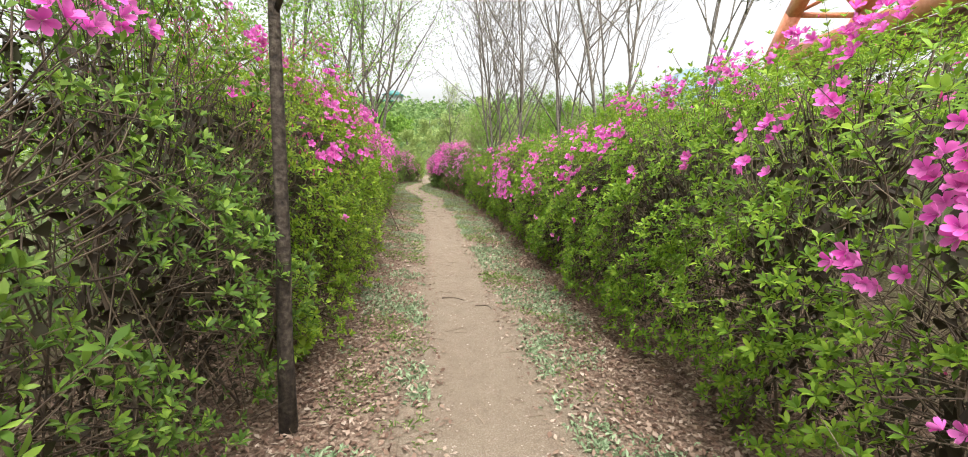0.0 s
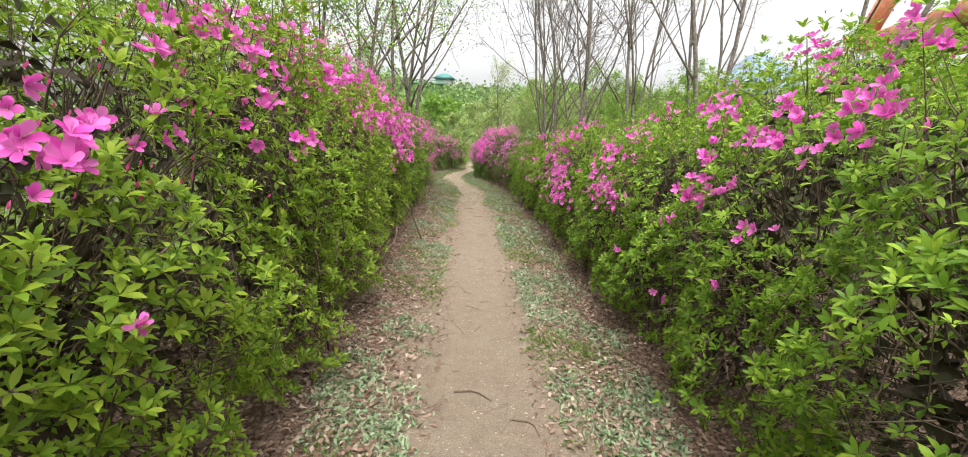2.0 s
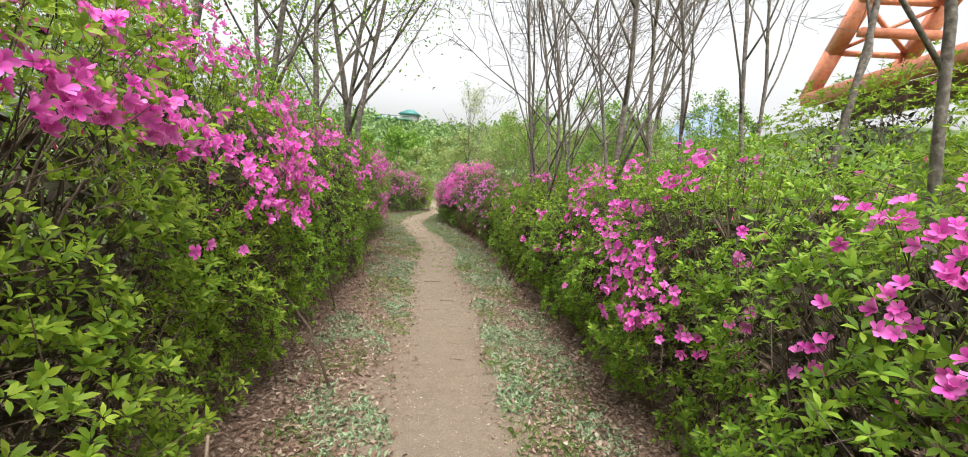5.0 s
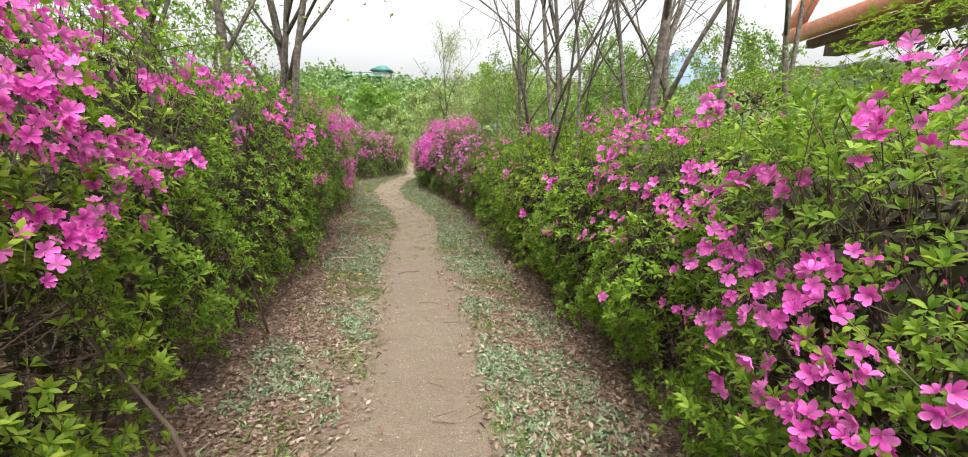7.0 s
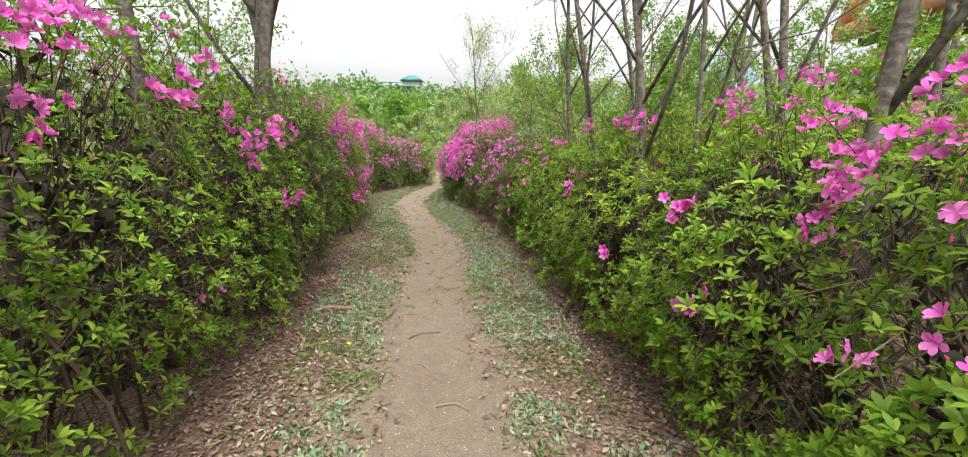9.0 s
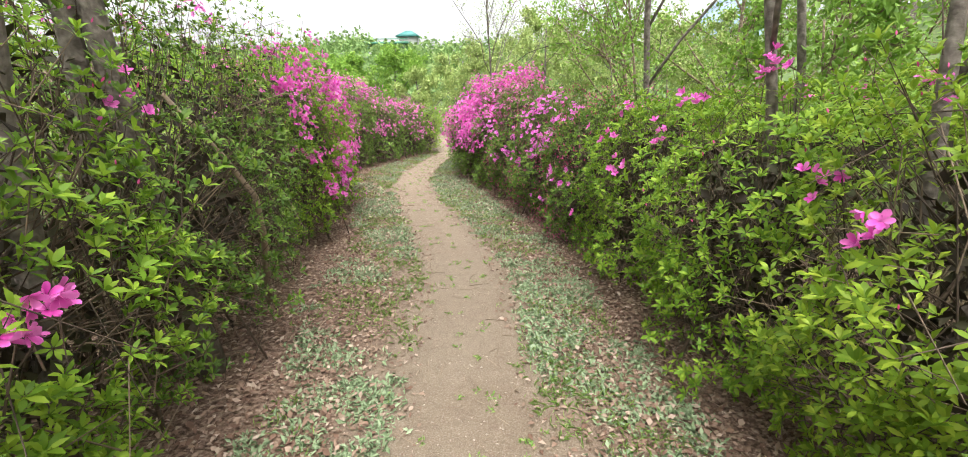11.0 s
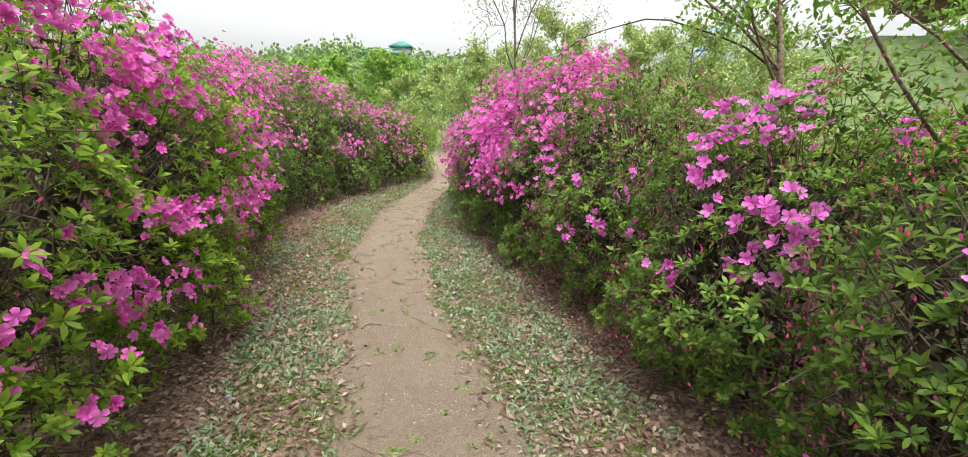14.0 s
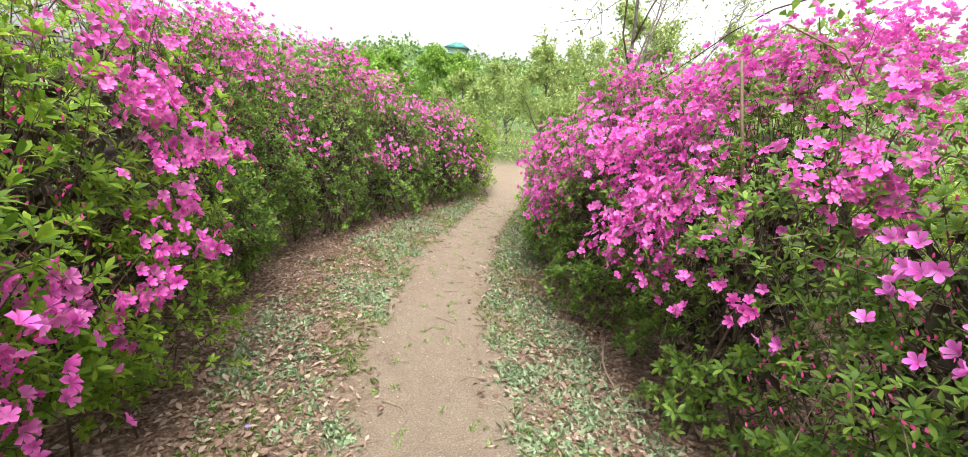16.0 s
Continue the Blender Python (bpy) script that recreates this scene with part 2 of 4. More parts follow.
def rosettes(P, N, size, k, plain=False):
    """Whorls of k leaves at the ends of twigs."""
    n = len(P)
    T, B = tangents(N)
    a = rng.uniform(0, 2 * np.pi, (n, 1)) + np.arange(k) * (2 * np.pi / k) + rng.normal(0, 0.14, (n, k))
    e = rng.uniform(0.1, 0.75, (n, 1)) + np.where(np.arange(k) % 3 == 0, 0.45, 0.0) + rng.normal(0, 0.1, (n, k))
    D = (np.cos(a) * np.cos(e))[..., None] * T[:, None] + (np.sin(a) * np.cos(e))[..., None] * B[:, None] + np.sin(e)[..., None] * N[:, None]
    D = unit(D.reshape(-1, 3))
    Nn = np.repeat(N, k, 0)
    Nl = unit(Nn - D * (D * Nn).sum(1, keepdims=True) + rng.normal(0, 0.10, D.shape))
    Nl = unit(Nl - D * (D * Nl).sum(1, keepdims=True))
    L = (np.repeat(size, k) * rng.uniform(0.75, 1.1, n * k))
    return leaves(np.repeat(P, k, 0) + D * 0.004, D, Nl, L, L * rng.uniform(0.31, 0.42, n * k), plain=plain)


def flower_arrays(P, N, r):
    """Open funnel blossoms of five pointed, slightly ruffled petals with stamens."""
    n = len(P)
    T, B = tangents(N)
    a0 = rng.uniform(0, 2 * np.pi, n)
    verts, along, tris = [P], [np.zeros(n)], []

    def ring(ang, out, rise):
        d = np.cos(ang)[:, None] * T + np.sin(ang)[:, None] * B
        return P + (d * np.reshape(out, (-1, 1)) + N * np.reshape(rise, (-1, 1))) * r[:, None]

    idx = 1
    cup = rng.uniform(0.1, 0.55, n)
    for j in range(5):
        c = a0 + j * 2 * np.pi / 5 + rng.normal(0, 0.06, n)
        o = rng.uniform(0.88, 1.1, n)
        up = cup + rng.normal(0, 0.07, n)
        o = o * (1.08 - 0.3 * cup)
        verts += [ring(c - 0.60, 0.55 * o, 0.42), ring(c - 0.43, 0.92 * o, up + 0.24), ring(c, 1.04 * o, up - 0.04), ring(c + 0.43, 0.92 * o, up + 0.16), ring(c + 0.60, 0.55 * o, 0.38), ring(c, 0.55 * o, 0.20)]
        along += [np.full(n, 0.5), np.full(n, 0.85), np.ones(n), np.full(n, 0.85), np.full(n, 0.5), np.full(n, 0.35)]
        i = idx
        tris += [(0, i, i + 5), (0, i + 5, i + 4), (i, i + 1, i + 5), (i + 1, i + 2, i + 5), (i + 2, i + 3, i + 5), (i + 3, i + 4, i + 5)]
        idx += 6
    for j in range(4):
        c = a0 + rng.uniform(0, 6.28, n)
        verts += [ring(c, 0.32 * np.ones(n), 0.85), ring(c + 0.12, 0.34 * np.ones(n), 0.82)]
        along += [np.full(n, 0.1), np.full(n, 0.1)]
        tris += [(0, idx, idx + 1)]
        idx += 2
    V = np.stack(verts, 1)
    F = (np.arange(n)[:, None, None] * idx + np.array(tris)).reshape(-1, 3)
    return V.reshape(-1, 3), F, np.stack(along, 1).ravel()


def blossom_arrays():
    """One open blossom of unit radius: five broad, ruffled petals joined in a funnel, and curved stamens."""
    V, F, A = [], [], []
    cup = rng.uniform(0.1, 0.75)
    for j in range(5):
        c = j * 2 * math.pi / 5 + rng.normal(0, 0.05)
        far = rng.uniform(0.94, 1.08)
        droop = rng.normal(0, 0.07)
        o = len(V)
        for u, w in ((0.04, 0.5), (0.34, 0.62), (0.62, 0.58), (0.86, 0.42), (1.0, 0.17)):
            for v in (-1.0, 0.0, 1.0):
                a = c + v * w
                r = u * far * (1 - 0.05 * abs(v)) + 0.02 * rng.normal()
                z = 0.62 * u ** 0.6 + (cup - 0.3) * u * u + droop * u + 0.09 * abs(v) * (u > 0.3) * u + 0.06 * rng.normal() * u
                V.append((r * math.cos(a), r * math.sin(a), z))
                A.append(u * (1.0 if abs(v) > 0.3 else 0.85))
        for i in range(4):
            for k in range(2):
                p = o + i * 3 + k
                F += [(p, p + 3, p + 4), (p, p + 4, p + 1)]
    for j in range(6):
        a = rng.uniform(0, 6.28)
        o = len(V)
        V += [(0, 0, 0.1), (0.28 * math.cos(a), 0.28 * math.sin(a), 0.8), (0.28 * math.cos(a + 0.14), 0.28 * math.sin(a + 0.14), 0.82)]
        A += [0.1, 0.15, 0.15]
        F.append((o, o + 1, o + 2))
    return np.array(V), np.array(F), np.array(A)


def prisms(A, B, ra, rb):
    """Thin three-sided twigs from A to B."""
    n = len(A)
    D = unit(B - A)
    T, S = tangents(D)
    rings = []
    for q, rr in ((A, ra), (B, rb)):
        rr = np.broadcast_to(rr, n)[:, None]
        for k in range(3):
            rings.append(q + (T * math.cos(k * 2.094) + S * math.sin(k * 2.094)) * rr)
    V = np.stack(rings, 1).reshape(-1, 3)
    t = np.array([(0, 1, 4), (0, 4, 3), (1, 2, 5), (1, 5, 4), (2, 0, 3), (2, 3, 5)])
    return V, (np.arange(n)[:, None, None] * 6 + t).reshape(-1, 3)


def tube(points, radii, sides=8, wobble=0.0):
    """A bent, tapering round stem through the points, closed at both ends."""
    pts = np.asarray(points, float)
    d = unit(np.gradient(pts, axis=0))
    T, S = tangents(d)
    for i in range(1, len(pts)):
        t = T[i - 1] - d[i] * (T[i - 1] @ d[i])
        T[i] = t / np.linalg.norm(t)
        S[i] = np.cross(d[i], T[i])
    a = np.arange(sides) * 2 * np.pi / sides
    R = np.asarray(radii)[:, None] * (1 + wobble * rng.normal(0, 1, (len(pts), sides)))
    V = pts[:, None] + R[..., None] * (np.cos(a)[None, :, None] * T[:, None] + np.sin(a)[None, :, None] * S[:, None])
    F = []
    for i in range(len(pts) - 1):
        for k in range(sides):
            p, q = i * sides + k, i * sides + (k + 1) % sides
            F += [(p, q, q + sides), (p, q + sides, p + sides)]
    V = np.concatenate([V.reshape(-1, 3), pts[:1], pts[-1:]])
    e = len(V) - 2
    for k in range(sides):
        F += [(e, (k + 1) % sides, k), (e + 1, (len(pts) - 1) * sides + k, (len(pts) - 1) * sides + (k + 1) % sides)]
    return V, np.array(F)


def join(pieces):
    Vs, Fs, o = [], [], 0
    for V, F in pieces:
        Vs.append(V)
        Fs.append(F + o)
        o += len(V)
    return np.concatenate(Vs), np.concatenate(Fs)


def box(cx, cy, cz, sx, sy, sz):
    V = np.array([(x, y, z) for x in (-0.5, 0.5) for y in (-0.5, 0.5) for z in (-0.5, 0.5)]) * (sx, sy, sz) + (cx, cy, cz)
    F = np.array([(0, 1, 3), (0, 3, 2), (4, 6, 7), (4, 7, 5), (0, 4, 5), (0, 5, 1), (2, 3, 7), (2, 7, 6), (0, 2, 6), (0, 6, 4), (1, 5, 7), (1, 7, 3)])
    return V, F


# ---- plan: the trail and the feet of the hedges, as x over y ----
TRAIL = ([-4, 2, 5, 9, 10.5, 12.4, 14.7, 16, 18.2, 19.6, 21, 23.5, 26, 30], [0.3, 0.2, -0.16, -0.62, -0.78, -1.1, -1.32, -1.6, -2.3, -2.68, -2.86, -2.8, -2.6, -2.0])
FACE_L = ([-4, 1.8, 3.5, 5, 6.5, 8, 10, 12.4, 14.5, 16.3, 17.6, 19, 20.7, 22, 23.5, 25.5, 28], [-1.1, -0.86, -0.86, -1.06, -1.42, -1.6, -1.93, -2.1, -2.68, -2.85, -3.15, -3.75, -4.35, -4.15, -3.75, -3.05, -2.6])
FACE_R = ([-4, 1, 2.5, 3.5, 5, 6, 8.5, 9.5, 10.5, 12.5, 14.7, 16.2, 17.5, 18.8, 20, 21.3, 23, 25], [1.3, 1.25, 1.2, 1.08, 0.92, 0.78, 0.56, 0.47, 0.33, 0.0, -0.25, -0.52, -0.85, -1.25, -1.65, -2.1, -2.25, -1.7])


def trail_x(y):
    return np.interp(y, *TRAIL)


def ground_z(x, y):
    """Gentle unevenness, a slightly hollow trail and the bank behind the right-hand hedge."""
    x, y = np.asarray(x, float), np.asarray(y, float)
    d = x - trail_x(y)
    z = -0.035 * np.exp(-(d / 0.42) ** 2) + 0.012 * np.sin(3.1 * x + 1.7 * y) * np.sin(2.3 * y - x)
    z = z + 0.008 * np.sin(11 * x + 5 * y) * np.cos(7 * y - 4 * x)
    bank = np.clip(d - 2.1, 0, 6.6) * 0.46 * np.clip((25 - y) / 13, 0, 1) * np.clip((y + 60) / 20, 0, 1)
    return z + bank


# ---- ground: one sheet to the horizon ----
def axis(lo, hi, step):
    fine = np.arange(lo, hi + step / 2, step)
    out = np.cumsum(step * 1.28 ** np.arange(1, 36))
    out = out[out < 3500]
    return np.concatenate([lo - out[::-1], fine, hi + out])


gx, gy = axis(-5.5, 3, 0.085), axis(-2, 26, 0.13)
GX, GY = np.meshgrid(gx, gy)
GZ = ground_z(GX, GY)
nx, ny = len(gx), len(gy)
ii = (np.arange(ny - 1)[:, None] * nx + np.arange(nx - 1)).ravel()
ground_me = mesh_np("ground", np.stack([GX, GY, GZ], -1), np.stack([ii, ii + 1, ii + nx + 1, ii + nx], 1), GROUND, smooth=True)
off = np.abs(GX - trail_x(GY) + 0.06 * np.sin(GY * 1.9) * np.sin(GY * 0.7 + 1)) + 0.05 * np.sin(GY * 4.3 + GX * 3) * np.sin(GX * 7.1) + 0.035 * np.sin(GY * 9.7 - GX * 8)
half = np.interp(GY, [3, 12, 16, 20], [0.44, 0.41, 0.37, 0.34])
trod = np.clip(1.75 - off / half, 0, 1) + 0.35 * np.clip(1.5 - off / 0.8, 0, 1)
sandy = np.exp(-(((GX + 4.5) / 3.5) ** 2 + ((GY - 31) / 3.5) ** 2))
trod = np.clip(trod + sandy * 1.5, 0, 1) * np.clip((40 - GY) / 5, 0, 1)
ground_me.attributes.new("trodden", "FLOAT", "POINT").data.foreach_set("value", trod.astype(np.float32).ravel())
mead = np.clip(np.maximum((off - 2.6) / 1.2, (GY - 25) / 3), 0, 1) * (1 - np.clip(trod, 0, 1))
ground_me.attributes.new("meadow", "FLOAT", "POINT").data.foreach_set("value", mead.astype(np.float32).ravel())
tagged(new("ground", ground_me), "trodden brown dirt trail between leaf-strewn verges", "ground", kind="structure")


# ---- azalea bushes ----
POWER = 2.35
BUSHES = []


def implicit(P, b):
    q = np.abs((P - b["c"]) / b["R"]) ** POWER
    return q.sum(1) ** (1 / POWER)


def plan_bush(side, y, H, bloom, leaf, low, dense=1.0, back=0.0, length=1.0, style="pink"):
    """side -1 or 1; back: how far behind the hedge's face; low: how far down it blooms, 0 to 1."""
    face = float(np.interp(y, *(FACE_L if side < 0 else FACE_R)))
    rx = 0.85 if not back else 1.05
    x = face + side * (rx + back)
    g = float(ground_z(x, y))
    BUSHES.append(dict(c=np.array([x, y, g + H * 0.40]), R=np.array([rx, length, H * 0.59]), H=H, g=g, bloom=bloom, leaf=leaf, low=low, dense=dense, side=side, back=back, style=style))


G, Y, D = "fresh", "yellow", "dark"
# y, height, blossoms, leaf, how far down it blooms
LEFT_ROW = [
    (-1.6, 2.5, 10, D, 0.5, 0.4), (-0.4, 2.5, 16, D, 0.6, 0.4), (0.8, 2.6, 14, D, 0.4, 0.36), (2.0, 2.4, 6, D, 0.3, 0.42), (3.1, 2.2, 90, Y, 0.4, 1.0),
    (4.3, 2.4, 150, Y, 0.35, 0.95), (5.5, 2.45, 170, Y, 0.35, 0.9), (6.8, 2.5, 190, Y, 0.35, 0.9), (8.1, 2.55, 260, Y, 0.5, 0.9), (9.4, 2.6, 60, G, 0.4, 0.75),
    (10.7, 2.5, 45, G, 0.6, 0.55), (12.0, 2.3, 34, G, 0.5, 0.65), (13.3, 2.2, 50, D, 0.5, 0.45), (14.6, 2.4, 60, D, 0.6, 0.5), (15.9, 2.5, 330, G, 0.85, 0.75),
]
LEFT_ROW_FAR = [
    (17.2, 2.3, 420, G, 0.9), (18.5, 2.1, 380, G, 0.8), (19.8, 2.15, 260, D, 0.5), (21.1, 2.2, 330, D, 0.6), (22.4, 2.1, 330, D, 0.7),
    (23.7, 1.9, 260, D, 0.6), (25.0, 1.7, 270, D, 0.7), (26.3, 1.6, 120, G, 0.6),
]
RIGHT_ROW = [
    (-1.4, 2.2, 16, G, 0.5, 0.6), (-0.2, 2.2, 40, G, 0.8, 0.6), (1.0, 2.2, 46, G, 0.8, 0.55), (2.2, 2.25, 60, G, 0.35, 0.65), (3.4, 2.2, 120, G, 0.35, 0.9),
    (4.6, 2.1, 150, G, 0.4), (5.8, 1.95, 150, G, 0.75), (7.1, 1.75, 200, G, 0.9), (8.4, 1.95, 230, G, 0.9), (9.7, 1.85, 120, G, 0.6),
    (11.0, 1.75, 70, G, 0.55), (12.3, 1.75, 90, Y, 0.45), (13.6, 1.7, 60, G, 0.6), (14.9, 1.65, 60, G, 0.7), (16.1, 1.6, 110, D, 0.7),
]
RIGHT_ROW_FAR = [
    (17.3, 1.65, 200, D, 0.8), (18.5, 1.8, 240, D, 0.8), (19.7, 1.95, 560, D, 0.65), (20.9, 1.9, 520, D, 0.65), (22.1, 1.75, 300, D, 0.7), (23.2, 1.5, 120, G, 0.6),
]
for row in LEFT_ROW + LEFT_ROW_FAR:
    plan_bush(-1, *row)
for row in RIGHT_ROW + RIGHT_ROW_FAR:
    plan_bush(1, *row, style="mauve" if 15.5 < row[0] < 18.7 else "pink")
for i, y in enumerate(np.arange(-1, 25, 2.0)):
    plan_bush(-1, float(y), (3.4, 3.1, 3.6)[i % 3] if y < 12 else 2.6, 60 if y > 4 else 20, (G, Y, G)[i % 3], 0.3, dense=0.85, back=1.35, length=1.35)
for i, y in enumerate(np.arange(-0.5, 22, 2.0)):
    plan_bush(1, float(y), (1.7, 1.8, 1.6)[i % 3] if y < 9 else 1.15, (40, 14, 60)[i % 3], (G, Y, G)[i % 3], 0.3, dense=0.85, back=1.3, length=1.35)
for i, y in enumerate(np.arange(0.5, 23, 2.6)):
    plan_bush(1, float(y), 1.8 if y < 12.5 else 1.45 if y < 15 else 0.95, (6, 18)[i % 2], (Y, G)[i % 2], 0.3, dense=0.9, back=3.0, length=1.6)
for i, y in enumerate(np.arange(2.2, 13, 2.7)):
    plan_bush(1, float(y), (1.1, 1.3)[i % 2], (3, 8)[i % 2], (G, Y)[i % 2], 0.3, dense=0.8, back=4.8, length=1.6)

for i, y in enumerate(np.arange(0.2, 24, 2.6)):
    plan_bush(-1, float(y), (4.2, 3.8)[i % 2] if y < 13 else 2.7, (6, 30)[i % 2], (G, Y)[i % 2], 0.3, dense=0.7, back=3.2, length=1.7)

# where the blossoms sit: y, height, how many
BLOOM_LEFT_A = [
    (1.1, 1.77, 4), (1.5, 1.91, 4), (2.9, 1.01, 1), (3.1, 1.46, 2), (5.6, 1.95, 4), (7.7, 1.08, 1), (8.1, 2.22, 6),
]
BLOOM_LEFT_B = [
    (10.6, 1.73, 1), (10.8, 0.68, 1),
    (10.8, 1.72, 5), (11.2, 1.64, 2), (11.5, 1.38, 3), (11.6, 2.16, 4), (11.7, 1.51, 6), (11.9, 1.6, 3), (12.0, 1.06, 4), (14.8, 1.68, 6), (14.8, 1.69, 12), (14.9, 1.51, 8),
    (15.1, 1.06, 5), (15.4, 1.26, 4), (15.5, 1.62, 2), (15.5, 1.87, 8), (15.7, 0.67, 7), (15.7, 1.04, 3), (15.7, 1.78, 12), (15.7, 1.98, 10), (15.9, 0.97, 2), (16.2, 0.67, 2),
]
BLOOM_LEFT_C = [
    (16.3, 1.81, 12), (16.5, 0.77, 6), (16.5, 0.81, 8), (16.6, 0.57, 5), (16.8, 1.02, 10), (16.8, 1.43, 5), (16.9, 1.34, 3), (16.9, 1.53, 14), (16.9, 1.63, 14), (17.0, 0.41, 2),
    (17.0, 0.58, 4), (17.0, 0.95, 5), (17.0, 1.67, 12), (17.2, 0.98, 4), (17.2, 1.49, 8), (17.2, 1.76, 12), (17.3, 1.54, 5), (17.4, 1.03, 3), (17.7, 1.36, 8), (18.4, 0.72, 6),
    (18.5, 0.75, 6), (18.5, 0.81, 5), (18.6, 0.9, 8), (18.6, 1.42, 10), (18.6, 1.65, 14), (18.7, 1.05, 10), (18.7, 1.19, 16), (18.7, 1.4, 12), (18.7, 1.46, 14), (18.8, 0.83, 4),
]
BLOOM_LEFT_D = [
    (18.8, 0.88, 3), (18.8, 1.72, 12), (18.9, 1.29, 12), (20.0, 1.66, 12), (20.0, 1.84, 14),
]
BLOOM_RIGHT_A = [
    (0.9, 0.83, 1), (1.0, 1.31, 4), (1.0, 1.5, 3), (1.1, 1.41, 4), (1.1, 1.45, 3), (1.2, 1.14, 4), (1.7, 1.69, 4), (1.8, 1.94, 6), (1.8, 2.03, 4), (1.8, 2.09, 6),
    (1.9, 1.46, 3), (1.9, 1.6, 4), (2.1, 2.02, 4), (2.5, 1.45, 2), (2.9, 2.01, 8), (3.0, 1.34, 2), (3.0, 2.16, 6), (3.1, 1.94, 8), (3.6, 1.64, 5), (3.6, 1.72, 5),
    (3.7, 1.9, 8), (3.8, 1.53, 3), (4.0, 1.22, 2), (4.1, 0.91, 1), (4.1, 1.54, 6), (4.1, 1.69, 6), (4.2, 1.35, 4), (4.4, 1.29, 7), (4.4, 1.52, 4), (4.5, 2.1, 6),
]
BLOOM_RIGHT_B = [
    (4.6, 1.69, 8), (4.7, 0.64, 1), (4.7, 2.13, 6), (4.8, 1.1, 2), (5.4, 0.74, 1), (5.5, 1.12, 8), (5.6, 1.75, 4), (6.0, 1.11, 10), (6.2, 1.31, 2), (6.3, 1.19, 8),
    (6.3, 1.42, 3), (6.5, 1.13, 6), (6.6, 1.37, 4), (6.6, 1.59, 10), (6.7, 1.24, 5), (6.7, 1.46, 6), (6.8, 1.65, 8), (6.9, 1.51, 6), (7.7, 0.79, 4), (7.8, 0.99, 3),
    (7.9, 0.88, 2), (7.9, 1.75, 1), (8.0, 0.78, 5), (8.0, 0.85, 6), (8.0, 0.97, 4), (8.0, 1.58, 3), (8.1, 1.18, 8), (8.1, 1.72, 2), (8.2, 0.78, 5), (8.2, 0.99, 4),
]
BLOOM_RIGHT_C = [
    (8.2, 1.09, 6), (8.2, 1.57, 5), (8.3, 1.77, 6), (8.4, 0.99, 2), (8.4, 1.1, 5), (8.4, 1.44, 4), (8.5, 0.88, 4), (8.5, 1.17, 8), (8.5, 1.43, 5), (8.9, 0.76, 3),
    (8.9, 1.0, 2), (9.0, 1.18, 6), (9.0, 1.32, 6), (9.1, 1.27, 3), (9.1, 1.4, 4), (9.3, 1.33, 3), (9.3, 1.56, 4), (9.3, 1.68, 5), (9.4, 0.67, 1), (9.4, 1.84, 6),
    (9.8, 0.95, 2), (9.8, 1.58, 4), (9.9, 1.48, 6), (9.9, 1.7, 4), (10.0, 1.71, 6), (10.1, 1.28, 7), (10.1, 1.45, 4), (10.3, 1.39, 6), (10.5, 1.59, 3), (10.5, 1.66, 4),
]
BLOOM_RIGHT_D = [
    (10.7, 1.24, 2), (10.8, 1.16, 2), (10.8, 2.04, 8), (11.1, 1.83, 4), (11.6, 0.77, 2), (12.2, 1.98, 5), (12.9, 2.36, 2), (13.0, 2.62, 3), (14.9, 0.54, 1), (15.4, 0.74, 2),
    (15.4, 0.83, 1), (15.6, 0.84, 1), (15.8, 1.4, 4), (15.9, 1.16, 1), (16.0, 0.47, 2), (16.5, 0.93, 3), (16.5, 1.0, 3), (16.5, 1.02, 3), (16.5, 1.12, 2), (16.5, 1.14, 3),
    (16.6, 0.92, 2), (16.6, 1.13, 4), (16.6, 1.43, 2), (16.7, 1.11, 3), (16.8, 1.42, 5), (16.9, 1.24, 3), (16.9, 1.27, 4), (16.9, 1.41, 5), (16.9, 2.17, 10), (17.0, 1.38, 4),
]
BLOOM_RIGHT_E = [
    (17.1, 1.5, 5), (17.3, 0.83, 1), (17.4, 1.18, 2), (17.5, 1.06, 2), (17.7, 0.85, 3), (17.8, 1.07, 2), (18.4, 1.16, 6), (18.8, 0.72, 2), (18.9, 0.86, 6), (19.1, 0.71, 2),
]
BLOOM_RIGHT_TOP = [
    (12.4, 1.75, 6), (12.9, 1.7, 6), (13.2, 1.72, 5), (13.6, 1.65, 6), (13.9, 1.5, 4), (14.0, 1.3, 3), (14.2, 1.6, 5), (14.3, 1.05, 3), (11.7, 1.75, 6), (14.7, 1.45, 3),
]
